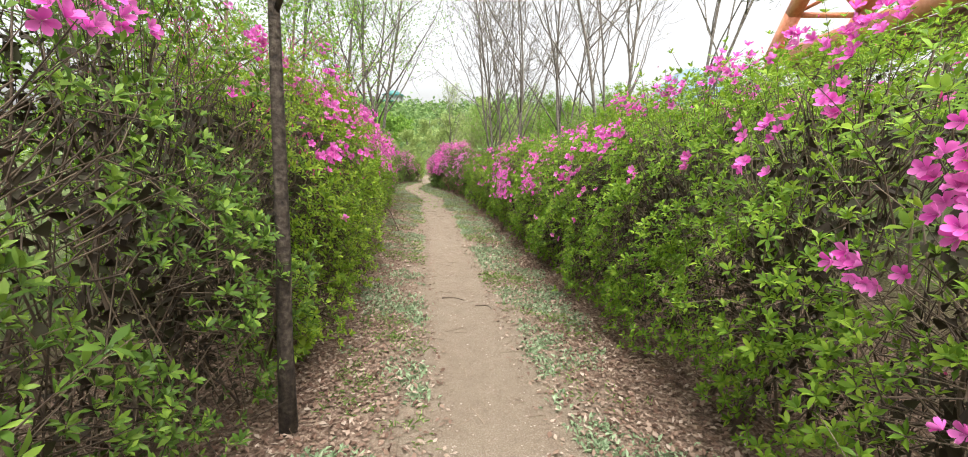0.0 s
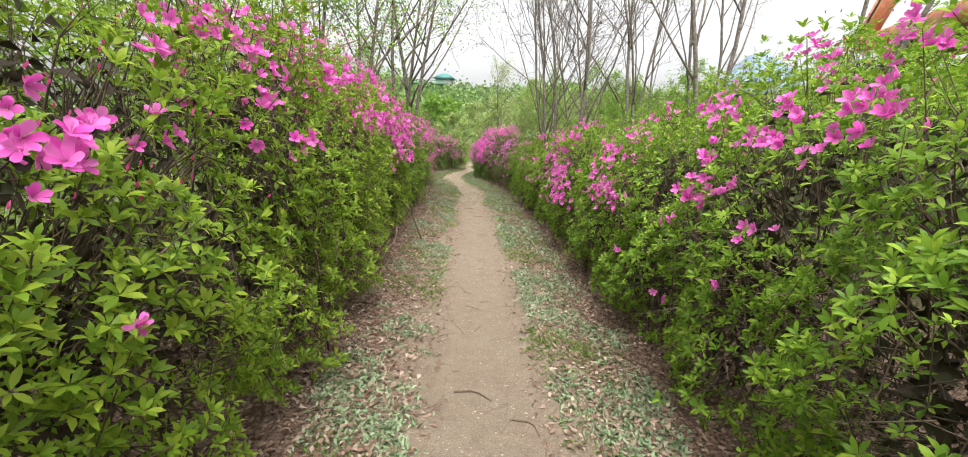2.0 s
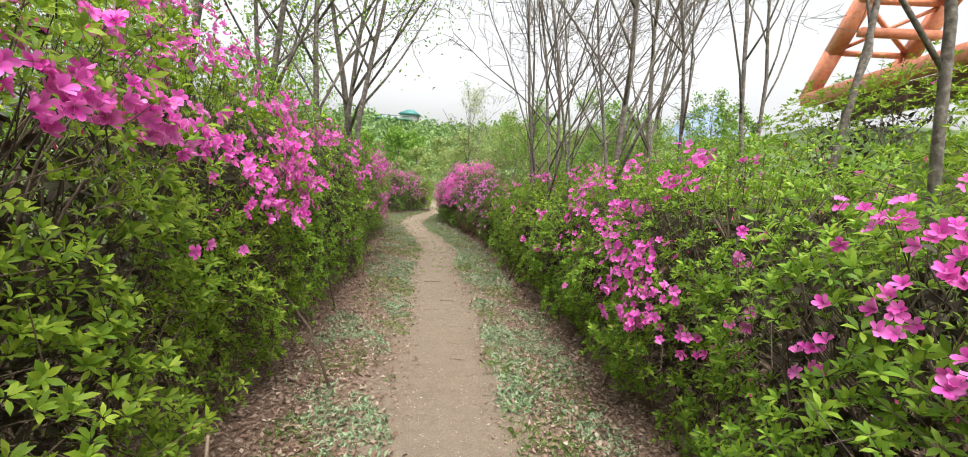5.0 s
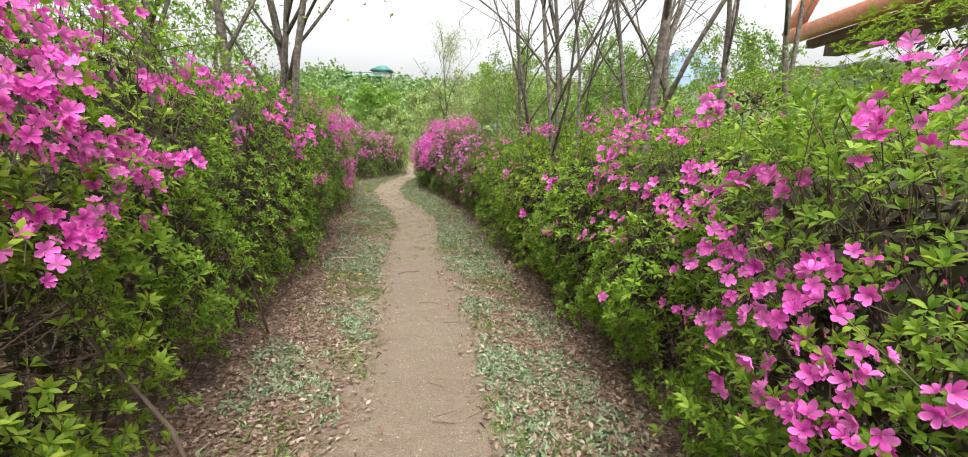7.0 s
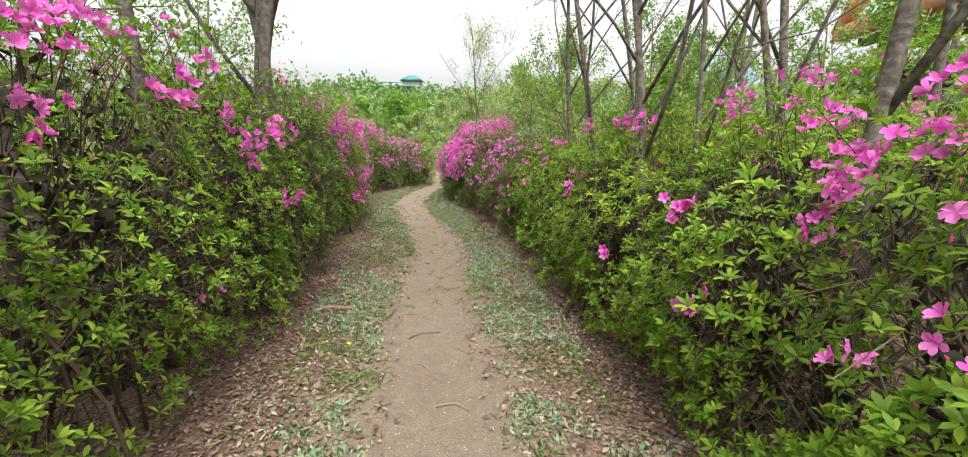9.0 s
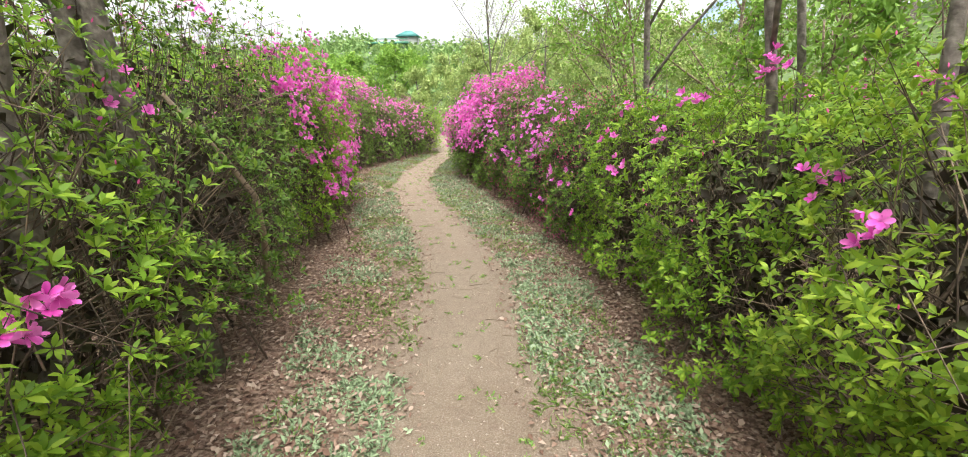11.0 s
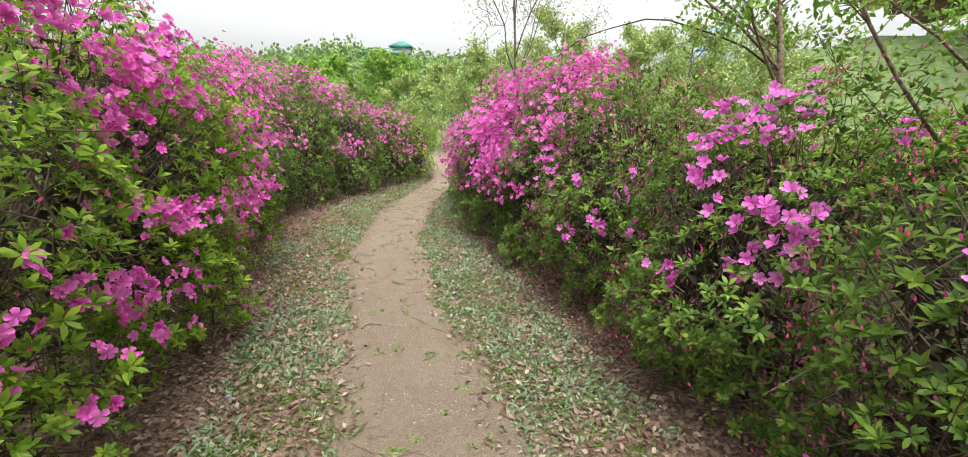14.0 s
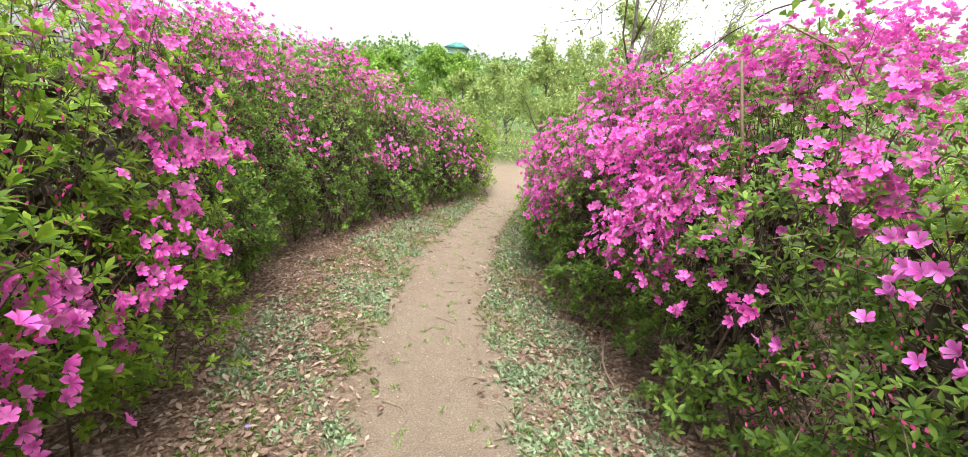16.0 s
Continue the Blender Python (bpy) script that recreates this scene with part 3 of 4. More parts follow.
BLOOM_LEFT_E = [
    (2.81, 1.45, 4), (2.86, 1.45, 4), (2.92, 1.47, 2), (3.87, 1.67, 3), (4.27, 2.01, 2), (6.88, 1.66, 7), (4.04, 1.46, 4), (4.46, 1.82, 5), (3.97, 1.71, 3), (3.83, 1.89, 3),
    (3.94, 1.86, 5), (5.42, 1.93, 5), (3.76, 1.87, 4), (3.26, 1.74, 3), (5.95, 1.68, 6), (5.96, 1.55, 3), (6.39, 1.59, 4), (6.35, 1.73, 5), (6.54, 1.68, 8), (6.65, 1.67, 9),
    (6.83, 1.66, 9), (7.14, 1.64, 12), (7.66, 1.59, 11), (7.85, 1.51, 10), (7.82, 1.32, 9), (7.62, 2.07, 10), (7.77, 2.07, 7), (7.03, 1.17, 1), (6.99, 2.13, 7), (7.4, 1.62, 10),
]
BLOOM_LEFT_F = [
    (8.38, 1.9, 7), (8.36, 1.77, 13), (8.26, 1.69, 12), (8.25, 1.59, 13), (8.19, 1.54, 9), (8.39, 1.49, 12), (8.56, 1.48, 13), (8.95, 1.4, 10), (9.07, 1.42, 7), (9.23, 1.43, 3),
    (8.67, 1.24, 4), (8.15, 1.3, 13), (8.25, 1.25, 9), (9.05, 2.06, 8), (9.16, 1.78, 8), (9.46, 1.84, 8), (10.27, 1.87, 9), (10.35, 1.87, 7), (10.04, 1.56, 5), (10.69, 1.68, 4),
    (11.56, 1.48, 6), (11.83, 1.57, 4), (11.89, 1.08, 3), (17.02, 1.0, 8), (16.91, 0.99, 4), (16.97, 0.69, 5), (16.32, 1.72, 9), (16.85, 1.75, 9), (16.98, 1.68, 9), (16.75, 1.37, 8),
]
BLOOM_RIGHT_F = [
    (10.0, 1.65, 3), (9.55, 1.09, 2), (9.47, 0.99, 2), (11.2, 1.85, 6), (11.6, 1.8, 8), (12.0, 1.8, 5),
]
for side, tables in ((-1, (BLOOM_LEFT_E, BLOOM_LEFT_F, BLOOM_LEFT_A, BLOOM_LEFT_B, BLOOM_LEFT_C, BLOOM_LEFT_D)), (1, (BLOOM_RIGHT_TOP, BLOOM_RIGHT_F, BLOOM_RIGHT_A, BLOOM_RIGHT_B, BLOOM_RIGHT_C, BLOOM_RIGHT_D, BLOOM_RIGHT_E))):
    for y, z, k in (row for table in tables for row in table):
        x0 = float(trail_x(y))
        found = None
        while found is None and z > 0.2:
            line = np.stack([x0 + side * np.arange(0.2, 3.2, 0.03), np.full(100, y), np.full(100, z)], 1)
            near = np.array([implicit(line, b) for b in BUSHES])
            inside = np.where(near.min(0) < 1.0)[0]
            if len(inside):
                found = (line[inside[0]], BUSHES[int(near[:, inside[0]].argmin())])
            z -= 0.08
        if found:
            p, b = found
            q = (p - b["c"]) / b["R"]
            b.setdefault("clumps", []).append((p, np.sign(q) * np.abs(q) ** (POWER - 1) / b["R"], k))

LEAF_OF = {"fresh": LEAF_FRESH, "yellow": LEAF_YELLOW, "dark": LEAF_DARK}
WORDS = {"fresh": "fresh green leaves", "yellow": "yellow-green young leaves", "dark": "dark green leaves"}


def lobes(P, b):
    """Uneven outline: swellings of half a metre and of a hand's width."""
    s = b["c"][1] * 1.3
    return 0.97 + 0.08 * np.sin(P[:, 0] * 5.1 + s) * np.sin(P[:, 1] * 4.3 + 2 * s) + 0.08 * np.sin(P[:, 2] * 6.2 + s + P[:, 1] * 3) + 0.05 * np.sin(P[:, 1] * 13 + P[:, 2] * 11 + s)


def shell(b, n, depth, patchy=False):
    """Points in the outer shell of a bush that face the trail, the sky or its neighbours, with outward directions."""
    d = unit(rng.normal(0, 1, (n, 3)))
    r = 1 / ((np.abs(d / b["R"]) ** POWER).sum(1) ** (1 / POWER))
    surf = d * r[:, None]
    N = unit(np.sign(d) * np.abs(surf / b["R"]) ** (POWER - 1) / b["R"])
    P = b["c"] + surf * (lobes(b["c"] + surf, b) * (1 - depth))[:, None]
    facing = -N[:, 0] * b["side"]
    keep = (facing > -0.35 - 0.5 * rng.random(n)) & (P[:, 2] > b["g"] + 0.04)
    keep &= rng.random(n) < np.clip((P[:, 2] - b["g"]) / 0.4 + (0.5 if b["side"] < 0 else 0.75), 0, 1)
    if patchy:
        w = np.sin(P[:, 1] * 5.3 + b["c"][0] * 3) * np.sin(P[:, 2] * 6.1 + P[:, 0] * 2.1) + 0.7 * np.sin(P[:, 1] * 11.1 + P[:, 2] * 8.7)
        w = w + 0.8 * np.sin(P[:, 1] * 21 + P[:, 2] * 6 + P[:, 0] * 9) * np.sin(P[:, 2] * 24 - P[:, 0] * 11)
        keep &= rng.random(n) < np.clip((0.56 if b["side"] < 0 else 0.64) + 0.56 * w, 0.05, 1)
    for o in BUSHES:
        if o is not b and abs(o["c"][1] - b["c"][1]) < 3 and abs(o["c"][0] - b["c"][0]) < 3.2:
            keep &= implicit(P, o) > 0.86
    return P[keep], N[keep], np.broadcast_to(depth, n)[keep]


def build_bush(b):
    front = not b["back"]
    ob = thing("azalea_bush", (b["c"][0] - b["side"] * 0.15, b["c"][1], b["g"]),
               {True: "azalea bush covered in pink blossoms over ", False: "azalea bush with scattered pink blossoms and "}[b["bloom"] > 180] + WORDS[b["leaf"]],
               "azalea bush", "azalea hedge along the trail")
    # leaves
    n = int((6500 if front else 2100) * b["dense"] * b["R"][1] * (b["H"] / 2.1))
    P, N, deep = shell(b, n, rng.beta(1.0, 3.2, n) * 0.45 - 0.05 * (rng.random(n) < 0.25), True)
    order = np.argsort(-deep)
    P, N = P[order], N[order]
    up = unit(N * rng.uniform(0.3, 0.9, (len(N), 1)) + [0, 0, 0.7] + rng.normal(0, 0.2, N.shape))
    size = rng.uniform(0.034, 0.058, len(P)) * (1.0 if front else 1.35)
    third = int(len(P) * 0.48)
    V, F = join([rosettes(P[:third], up[:third], size[:third], 5, True), rosettes(P[third:], up[third:], size[third:], 7 if front else 6, not front)])
    part("foliage", mesh_np("foliage", V, F, LEAF_OF[b["leaf"]]), ob, WORDS[b["leaf"]] + " in whorls", "stuff")
    # dark filler leaves deep inside, added to block light and read as shade
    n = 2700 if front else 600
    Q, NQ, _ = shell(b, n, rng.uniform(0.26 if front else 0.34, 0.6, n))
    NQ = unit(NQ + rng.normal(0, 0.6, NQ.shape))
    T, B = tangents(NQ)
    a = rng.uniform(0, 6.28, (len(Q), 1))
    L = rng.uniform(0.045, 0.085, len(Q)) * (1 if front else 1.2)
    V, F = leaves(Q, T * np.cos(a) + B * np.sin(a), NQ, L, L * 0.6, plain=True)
    part("inner_shade_foliage", mesh_np("inner_shade_foliage", V, F, LEAF_SHADE_FILL), ob, "dark filler leaves standing in for the shade inside", "stuff")
    # stems
    base = np.array([b["c"][0] - b["side"] * 0.2, b["c"][1], b["g"] - 0.03])
    k = 16 if front else 5
    pieces = []
    d = unit(np.stack([rng.normal(-0.25 * b["side"], 0.55, k), rng.normal(0, 0.6, k), rng.uniform(0.5, 1.3, k)], 1))
    for i in range(k):
        r = 1 / ((np.abs(d[i] / b["R"]) ** POWER).sum() ** (1 / POWER))
        end = b["c"] + d[i] * r * 0.82
        st = base + [rng.normal(0, 0.22), rng.normal(0, 0.35), 0]
        t = np.linspace(0, 1, 6)[:, None]
        bend = st + (end - st) * t + np.array([0, 0, 0.18]) * np.sin(t * 3.14) + rng.normal(0, 0.035, (6, 3)) * (t > 0)
        part("stem", mesh_np("stem", *tube(bend, np.linspace(rng.uniform(0.006, 0.013), 0.003, 6), 5), BARK_TWIG), ob)
    m = min(len(P), 300 if front else 80)
    pick = rng.choice(len(P), m, replace=False)
    ends = P[pick]
    inner = b["c"] + (ends - b["c"]) * rng.uniform(0.45, 0.8, (m, 1)) - [0, 0, 0.12] + rng.normal(0, 0.05, (m, 3))
    inner[:, 2] = np.maximum(inner[:, 2], b["g"] + 0.02)
    elbow = (ends + inner) / 2 + rng.normal(0, 0.03, (m, 3))
    pieces.append(prisms(inner, elbow, 0.0042, 0.003))
    pieces.append(prisms(elbow, ends, 0.003, 0.0014))
    # twiggy undergrowth that shows beneath the leaves
    w = 380 if front else 50
    lo = b["c"] + rng.uniform(-0.85, 0.85, (w, 3)) * b["R"]
    lo[:, 2] = b["g"] + rng.uniform(0, 0.9, w)
    hi = lo + rng.normal(0, 0.2, (w, 3)) + [0, 0, 0.25]
    inside = (implicit(lo, b) < 0.9) & (implicit(hi, b) < 0.95)
    lo, hi = lo[inside], hi[inside]
    pieces.append(prisms(lo, hi, 0.004, 0.002))
    # bare twigs near the surface, and long shoots that stand out with leaves along them
    w = (360 if b["side"] < 0 else 240) if front else 30
    Q, NQ, _ = shell(b, w, rng.uniform(0.03, 0.22, w))
    R2 = Q + unit(np.cross(NQ, rng.normal(0, 1, Q.shape)) + 0.3 * NQ + [0, 0, 0.35]) * rng.uniform(0.12, 0.4, (len(Q), 1))
    pieces.append(prisms(Q, R2, 0.003, 0.0015))
    Q, NQ, _ = shell(b, 46 if front else 14, 0.06)
    tipway = unit(NQ * 0.6 + [0, 0, 0.8] + rng.normal(0, 0.35, Q.shape))
    ln = rng.uniform(0.12, 0.34, (len(Q), 1))
    pieces.append(prisms(Q, Q + tipway * ln, 0.003, 0.0012))
    spots = np.concatenate([Q + tipway * ln * f for f in (0.55, 0.8, 1.0)])
    V, F = rosettes(spots, np.tile(tipway, (3, 1)), rng.uniform(0.035, 0.06, len(spots)), 5)
    part("shoot_leaves", mesh_np("shoot_leaves", V, F, LEAF_OF[b["leaf"]]), ob, "young leaves on long shoots", "stuff")
    V, F = join(pieces)
    part("twig_tangle", mesh_np("twig_tangle", V, F, BARK_TWIG), ob, "thin brown tangled twigs", "stuff")
    # blossoms: clumps at their places, and loose ones
    placed = b.get("clumps", [])
    FP, FN = [np.zeros((0, 3))], [np.zeros((0, 3))]
    for p, nrm, k in placed:
        k = max(1, int(round(k * 2.0)))
        nrm = nrm / np.linalg.norm(nrm)
        FP.append(p + nrm * 0.03 + rng.normal(0, 0.017 + 0.0105 * math.sqrt(k), (k, 3)) * (1, 1, 0.8))
        FN.append(unit(nrm + [0, 0, 0.25] + rng.normal(0, 0.55, (k, 3))))
    heavy = b["bloom"] >= 250
    covered = front and b["c"][1] < 18.7
    want = int(b["bloom"] * (0.65 if heavy and covered else (1.7 if b["side"] < 0 else 2.9) if heavy else (0.5 if b["side"] < 0 and 2.5 < b["c"][1] < 7.5 else 0.12) if covered else 0.9))
    S, NS, _ = shell(b, 2600, rng.uniform(-0.04, 0.03, 2600))
    hgt = (S[:, 2] - b["g"]) / b["H"]
    s = b["c"][1]
    patch = np.sin(S[:, 1] * 3.7 + s * 5) + np.sin(S[:, 2] * 4.1 + s * 3 + S[:, 1] * 2) + rng.normal(0, 0.5, len(S))
    weight = np.clip(hgt - (0.95 - b["low"]), 0, 0.6) * np.clip(patch + 0.9, 0.05, 3) + 1e-6
    weight /= weight.sum()
    if want > 1:
        clumps = max(2, want // 6)
        c = rng.choice(len(S), clumps, p=weight)
        c = np.repeat(c, rng.integers(2, 9, clumps) if want < 200 else rng.integers(3, 16, clumps))[:want]
        FP.append(S[c] + rng.normal(0, 0.045 if want < 260 else 0.08, (len(c), 3)))
        FN.append(unit(NS[c] + [0, 0, 0.3] + rng.normal(0, 0.6, (len(c), 3))))
    FP, FN = np.concatenate(FP), np.concatenate(FN)
    FR = rng.uniform(0.020, 0.030, len(FP)) if heavy else rng.uniform(0.024, 0.034, len(FP))
    single = min(len(FP), 75 if front else 22)
    for i in range(single):
        fl = part("blossom", BLOOM[b["style"]][i % 9], ob)
        fl.matrix_basis = Matrix.LocRotScale(Vector(FP[i]), Vector(FN[i]).to_track_quat("Z", "Y"), Vector((1, 1, 1)) * float(FR[i]))
    if len(FP) > single:
        V, F, A = flower_arrays(FP[single:], FN[single:], FR[single:])
        part("blossom_mass", mesh_np("blossom_mass", V, F, PETAL_MAUVE if b["style"] == "mauve" else PETAL, A), ob, "dense pink funnel-shaped blossoms", "stuff")
    # closed buds near the blossoms
    nb = 10 + len(FP) // 4 if b["style"] == "pink" else 900
    nb += 320 if b["side"] < 0 and (2.5 < b["c"][1] < 7 or 17 < b["c"][1] < 20) else 0
    c = rng.choice(len(S), nb, p=weight) if b["style"] == "pink" else rng.choice(len(S), nb)
    BP = S[c] + rng.normal(0, 0.05, (nb, 3))
    BN = unit(NS[c] * 0.5 + [0, 0, 1] + rng.normal(0, 0.3, (nb, 3)))
    T, _ = tangents(BN)
    V, F = join([leaves(BP, BN, T, rng.uniform(0.014, 0.024, nb), 0.008, 0), leaves(BP, BN, -T, rng.uniform(0.014, 0.024, nb), 0.008, 0)])
    part("bud_spray", mesh_np("bud_spray", V, F, BUD_RED), ob, "closed deep pink flower buds", "stuff")
    return ob


BLOOM = {}
for key, mat in (("pink", PETAL), ("mauve", PETAL_MAUVE)):
    BLOOM[key] = []
    for i in range(9):
        V, F, A = blossom_arrays()
        BLOOM[key].append(mesh_np("blossom", V, F, mat, A, True))
for b in BUSHES:
    build_bush(b)


# ---- trees ----
def limb_path(start, way, length, steps, bend, lift=0.04):
    pts, d = [np.array(start, float)], np.array(way, float)
    for i in range(steps):
        d = d + rng.normal(0, bend, 3) + [0, 0, lift]
        d /= np.linalg.norm(d)
        pts.append(pts[-1] + d * length / steps)
    return np.array(pts)


def tree(x, y, h, r, bark, label, lean=(0, 0), limbs=7, low=0.35, leaf=None, leaf_n=0, leaf_size=0.05, spread=0.55, name="tree", droop=0.0, group="young trees beside the trail", bend=0.05):
    g = float(ground_z(x, y))
    ob = thing(name, (x, y, g), label, "tree", group)
    path = limb_path((x, y, g - 0.05), unit(np.array([lean[0], lean[1], 1.0])), h, 9, bend)
    V, F = tube(path, np.linspace(r, r * 0.22, 10) * np.r_[1.25, np.ones(9)], 9, 0.04)
    part("trunk", mesh_np("trunk", V, F, bark, smooth=True), ob)
    twigs_a, twigs_b, tips = [], [], []
    for i in range(limbs):
        f = low + (0.95 - low) * (i + rng.random()) / limbs
        j = f * 9
        p0 = path[int(j)] + (path[min(9, int(j) + 1)] - path[int(j)]) * (j % 1)
        a = rng.uniform(0, 6.28)
        way = unit(np.array([math.cos(a) * spread, math.sin(a) * spread, 0.8]))
        ln = h * (1.05 - f) * rng.uniform(0.45, 0.8) + 0.3
        lp = limb_path(p0, way, ln, 6, 0.12, 0.03 - droop)
        V, F = tube(lp, np.linspace(r * (1 - 0.75 * f) * 0.55, 0.006, 7), 6, 0.03)
        part("limb", mesh_np("limb", V, F, bark, smooth=True), ob)
        for k in range(6):
            q = lp[rng.integers(2, 7)]
            w = unit(unit(lp[-1] - lp[0]) + rng.normal(0, 0.55, 3) - [0, 0, droop])
            e1 = q + w * ln * rng.uniform(0.12, 0.28)
            bend = (q + e1) / 2 + rng.normal(0, 0.03 * ln, 3)
            twigs_a += [q, bend]
            twigs_b += [bend, e1]
            for _ in range(3):
                w2 = unit(w + rng.normal(0, 0.5, 3) - [0, 0, droop * 2])
                s = q + (e1 - q) * rng.uniform(0.4, 1)
                e2 = s + w2 * ln * rng.uniform(0.08, 0.2)
                bend = (s + e2) / 2 + rng.normal(0, 0.02 * ln, 3)
                twigs_a += [s, bend]
                twigs_b += [bend, e2]
                tips += [s + (e2 - s) * t for t in (0.5, 0.75, 1.0)]
    V, F = prisms(np.array(twigs_a), np.array(twigs_b), 0.005, 0.003)
    part("twig_spray", mesh_np("twig_spray", V, F, bark), ob, kind="stuff")
    if leaf is not None:
        tips = np.array(tips)
        P = tips[rng.integers(0, len(tips), leaf_n)] + rng.normal(0, 0.10 * h / 4, (leaf_n, 3))
        Dn = unit(rng.normal(0, 1, (leaf_n, 3)) - [0, 0, 0.5 + droop * 3])
        N = unit(np.cross(Dn, rng.normal(0, 1, (leaf_n, 3))))
        L = rng.uniform(0.6, 1.2, leaf_n) * leaf_size
        V, F = leaves(P, Dn, N, L, L * 0.5, plain=True)
        part("crown", mesh_np("crown", V, F, leaf), ob, "loose crown of small leaves", "stuff")
    return ob


BARE = "slender grey-barked young tree with bare spreading branches"
# left side: a dark trunk inside the hedge, then trees behind it
tree(-0.94, 2.12, 5.0, 0.043, BARK_DARK, "dark slender trunk growing up through the azalea hedge", (0.03, 0.0), 8, 0.4, LEAF_TREE, 900, 0.05, bend=0.015)
tree(-1.0, 0.95, 4.5, 0.06, BARK_BROWN, "brown leaning trunk inside the azalea hedge", (-0.18, 0.05), 6, 0.4, LEAF_TREE, 600, 0.05)
for x, y, h, r in ((-2.69, 11.3, 7, 0.05), (-2.55, 12.3, 7.5, 0.055), (-2.71, 13.3, 7, 0.07), (-3.1, 13.3, 6.5, 0.06), (-3.3, 11.0, 6, 0.06), (-2.85, 11.0, 5.5, 0.045), (-4.2, 10.8, 6.5, 0.07), (-4.6, 5.5, 6, 0.06), (-3.6, 4.5, 5, 0.05)):
    tree(x, y, h, r, BARK_GREY, "slender grey-brown tree with sparse new leaves", (rng.normal(0, 0.05), rng.normal(0, 0.05)), 8, 0.3, LEAF_TREE, 1500, 0.06)
for x, y, h in ((-5.2, 8.5, 5), (-5.5, 12.5, 5), (-5.0, 3.0, 4.5), (-5.6, 15.8, 4.2), (-3.0, 0.6, 4.6), (-3.2, 2.6, 4.8), (-2.6, -1.4, 4.4), (-3.7, 7.0, 5.2), (-3.9, 9.6, 5.4)):
    tree(x, y, h, 0.06, BARK_BROWN, "leafy small tree with fresh green crown", (0, 0), 11, 0.15, LEAF_TREE, 3500, 0.075, 0.8)
# right side: a stand of bare young trees
RIGHT_TREES = [
    (0.55, 11.75, 5.5, 0.055), (0.8, 11.55, 4.5, 0.035), (0.8, 12.9, 6, 0.06), (1.15, 10.7, 6, 0.075), (1.5, 11.6, 5.5, 0.05), (0.75, 13.8, 6, 0.06),
    (2.75, 13.8, 6.5, 0.09), (1.6, 14.8, 6, 0.06), (2.5, 8.1, 6, 0.06), (3.3, 10.4, 6.5, 0.075), (2.4, 11.9, 6, 0.055), (3.9, 12.8, 6.5, 0.07),
    (1.0, 16.5, 6, 0.07), (3.2, 16.2, 6.5, 0.07), (4.6, 9.0, 6, 0.06), (3.4, 7.2, 5.5, 0.05), (5.0, 14.5, 6.5, 0.07), (4.4, 18.0, 6.5, 0.07),
]
for x, y, h, r in RIGHT_TREES:
    tree(x, y, h * 1.15, r * 0.62, BARK_GREY, BARE, (rng.normal(0, 0.12), rng.normal(0, 0.06)), 10, 0.22, LEAF_BUD, 260, 0.035, 0.42)
leafy_tree = tree(1.5, 19.6, 3.6, 0.05, BARK_BROWN, "low leafy tree with bright green leaves", (-0.1, 0), 12, 0.2, LEAF_TREE, 4200, 0.075, 0.95)
t = np.linspace(0, 1, 12)
arc = np.stack([1.35 - 2.3 * t, 19.7 + 2.2 * t, 2.05 + 2.6 * t * (1 - t) + 0.02 * np.sin(19 * t)], 1)
V, F = tube(arc, 0.013 - 0.009 * t, 6, 0.05)
part("limb", mesh_np("limb", V, F, BARK_DARK, smooth=True), leafy_tree, "long dark bare arching branch")
tree(2.6, 18.4, 3.4, 0.05, BARK_BROWN, "low leafy tree with bright green leaves", (0.05, 0), 11, 0.2, LEAF_TREE, 3600, 0.075, 0.95)
for x, y, h in ((2.3, 15.4, 2.3), (3.7, 16.8, 2.4), (4.9, 15.2, 2.0), (3.2, 18.6, 2.8), (1.5, 14.6, 1.9), (5.6, 17.4, 2.6), (4.6, 19.6, 3.0)):
    tree(x, y, h, 0.03, BARK_BROWN, "low leafy sapling with bright green leaves on the bank", (0, 0), 10, 0.12, LEAF_TREE, 2400, 0.07, 0.95)
tree(0.9, 16.9, 3.0, 0.03, BARK_BROWN, "sapling with bright green leaves", (0, 0), 8, 0.25, LEAF_TREE, 1600, 0.06, 0.7)
tree(-1.05, 22.9, 5.0, 0.035, BARK_GREY, "slim pale willow-like tree with fine new leaves", (0.02, 0), 13, 0.2, LEAF_WILLOW, 4200, 0.045, 0.45)
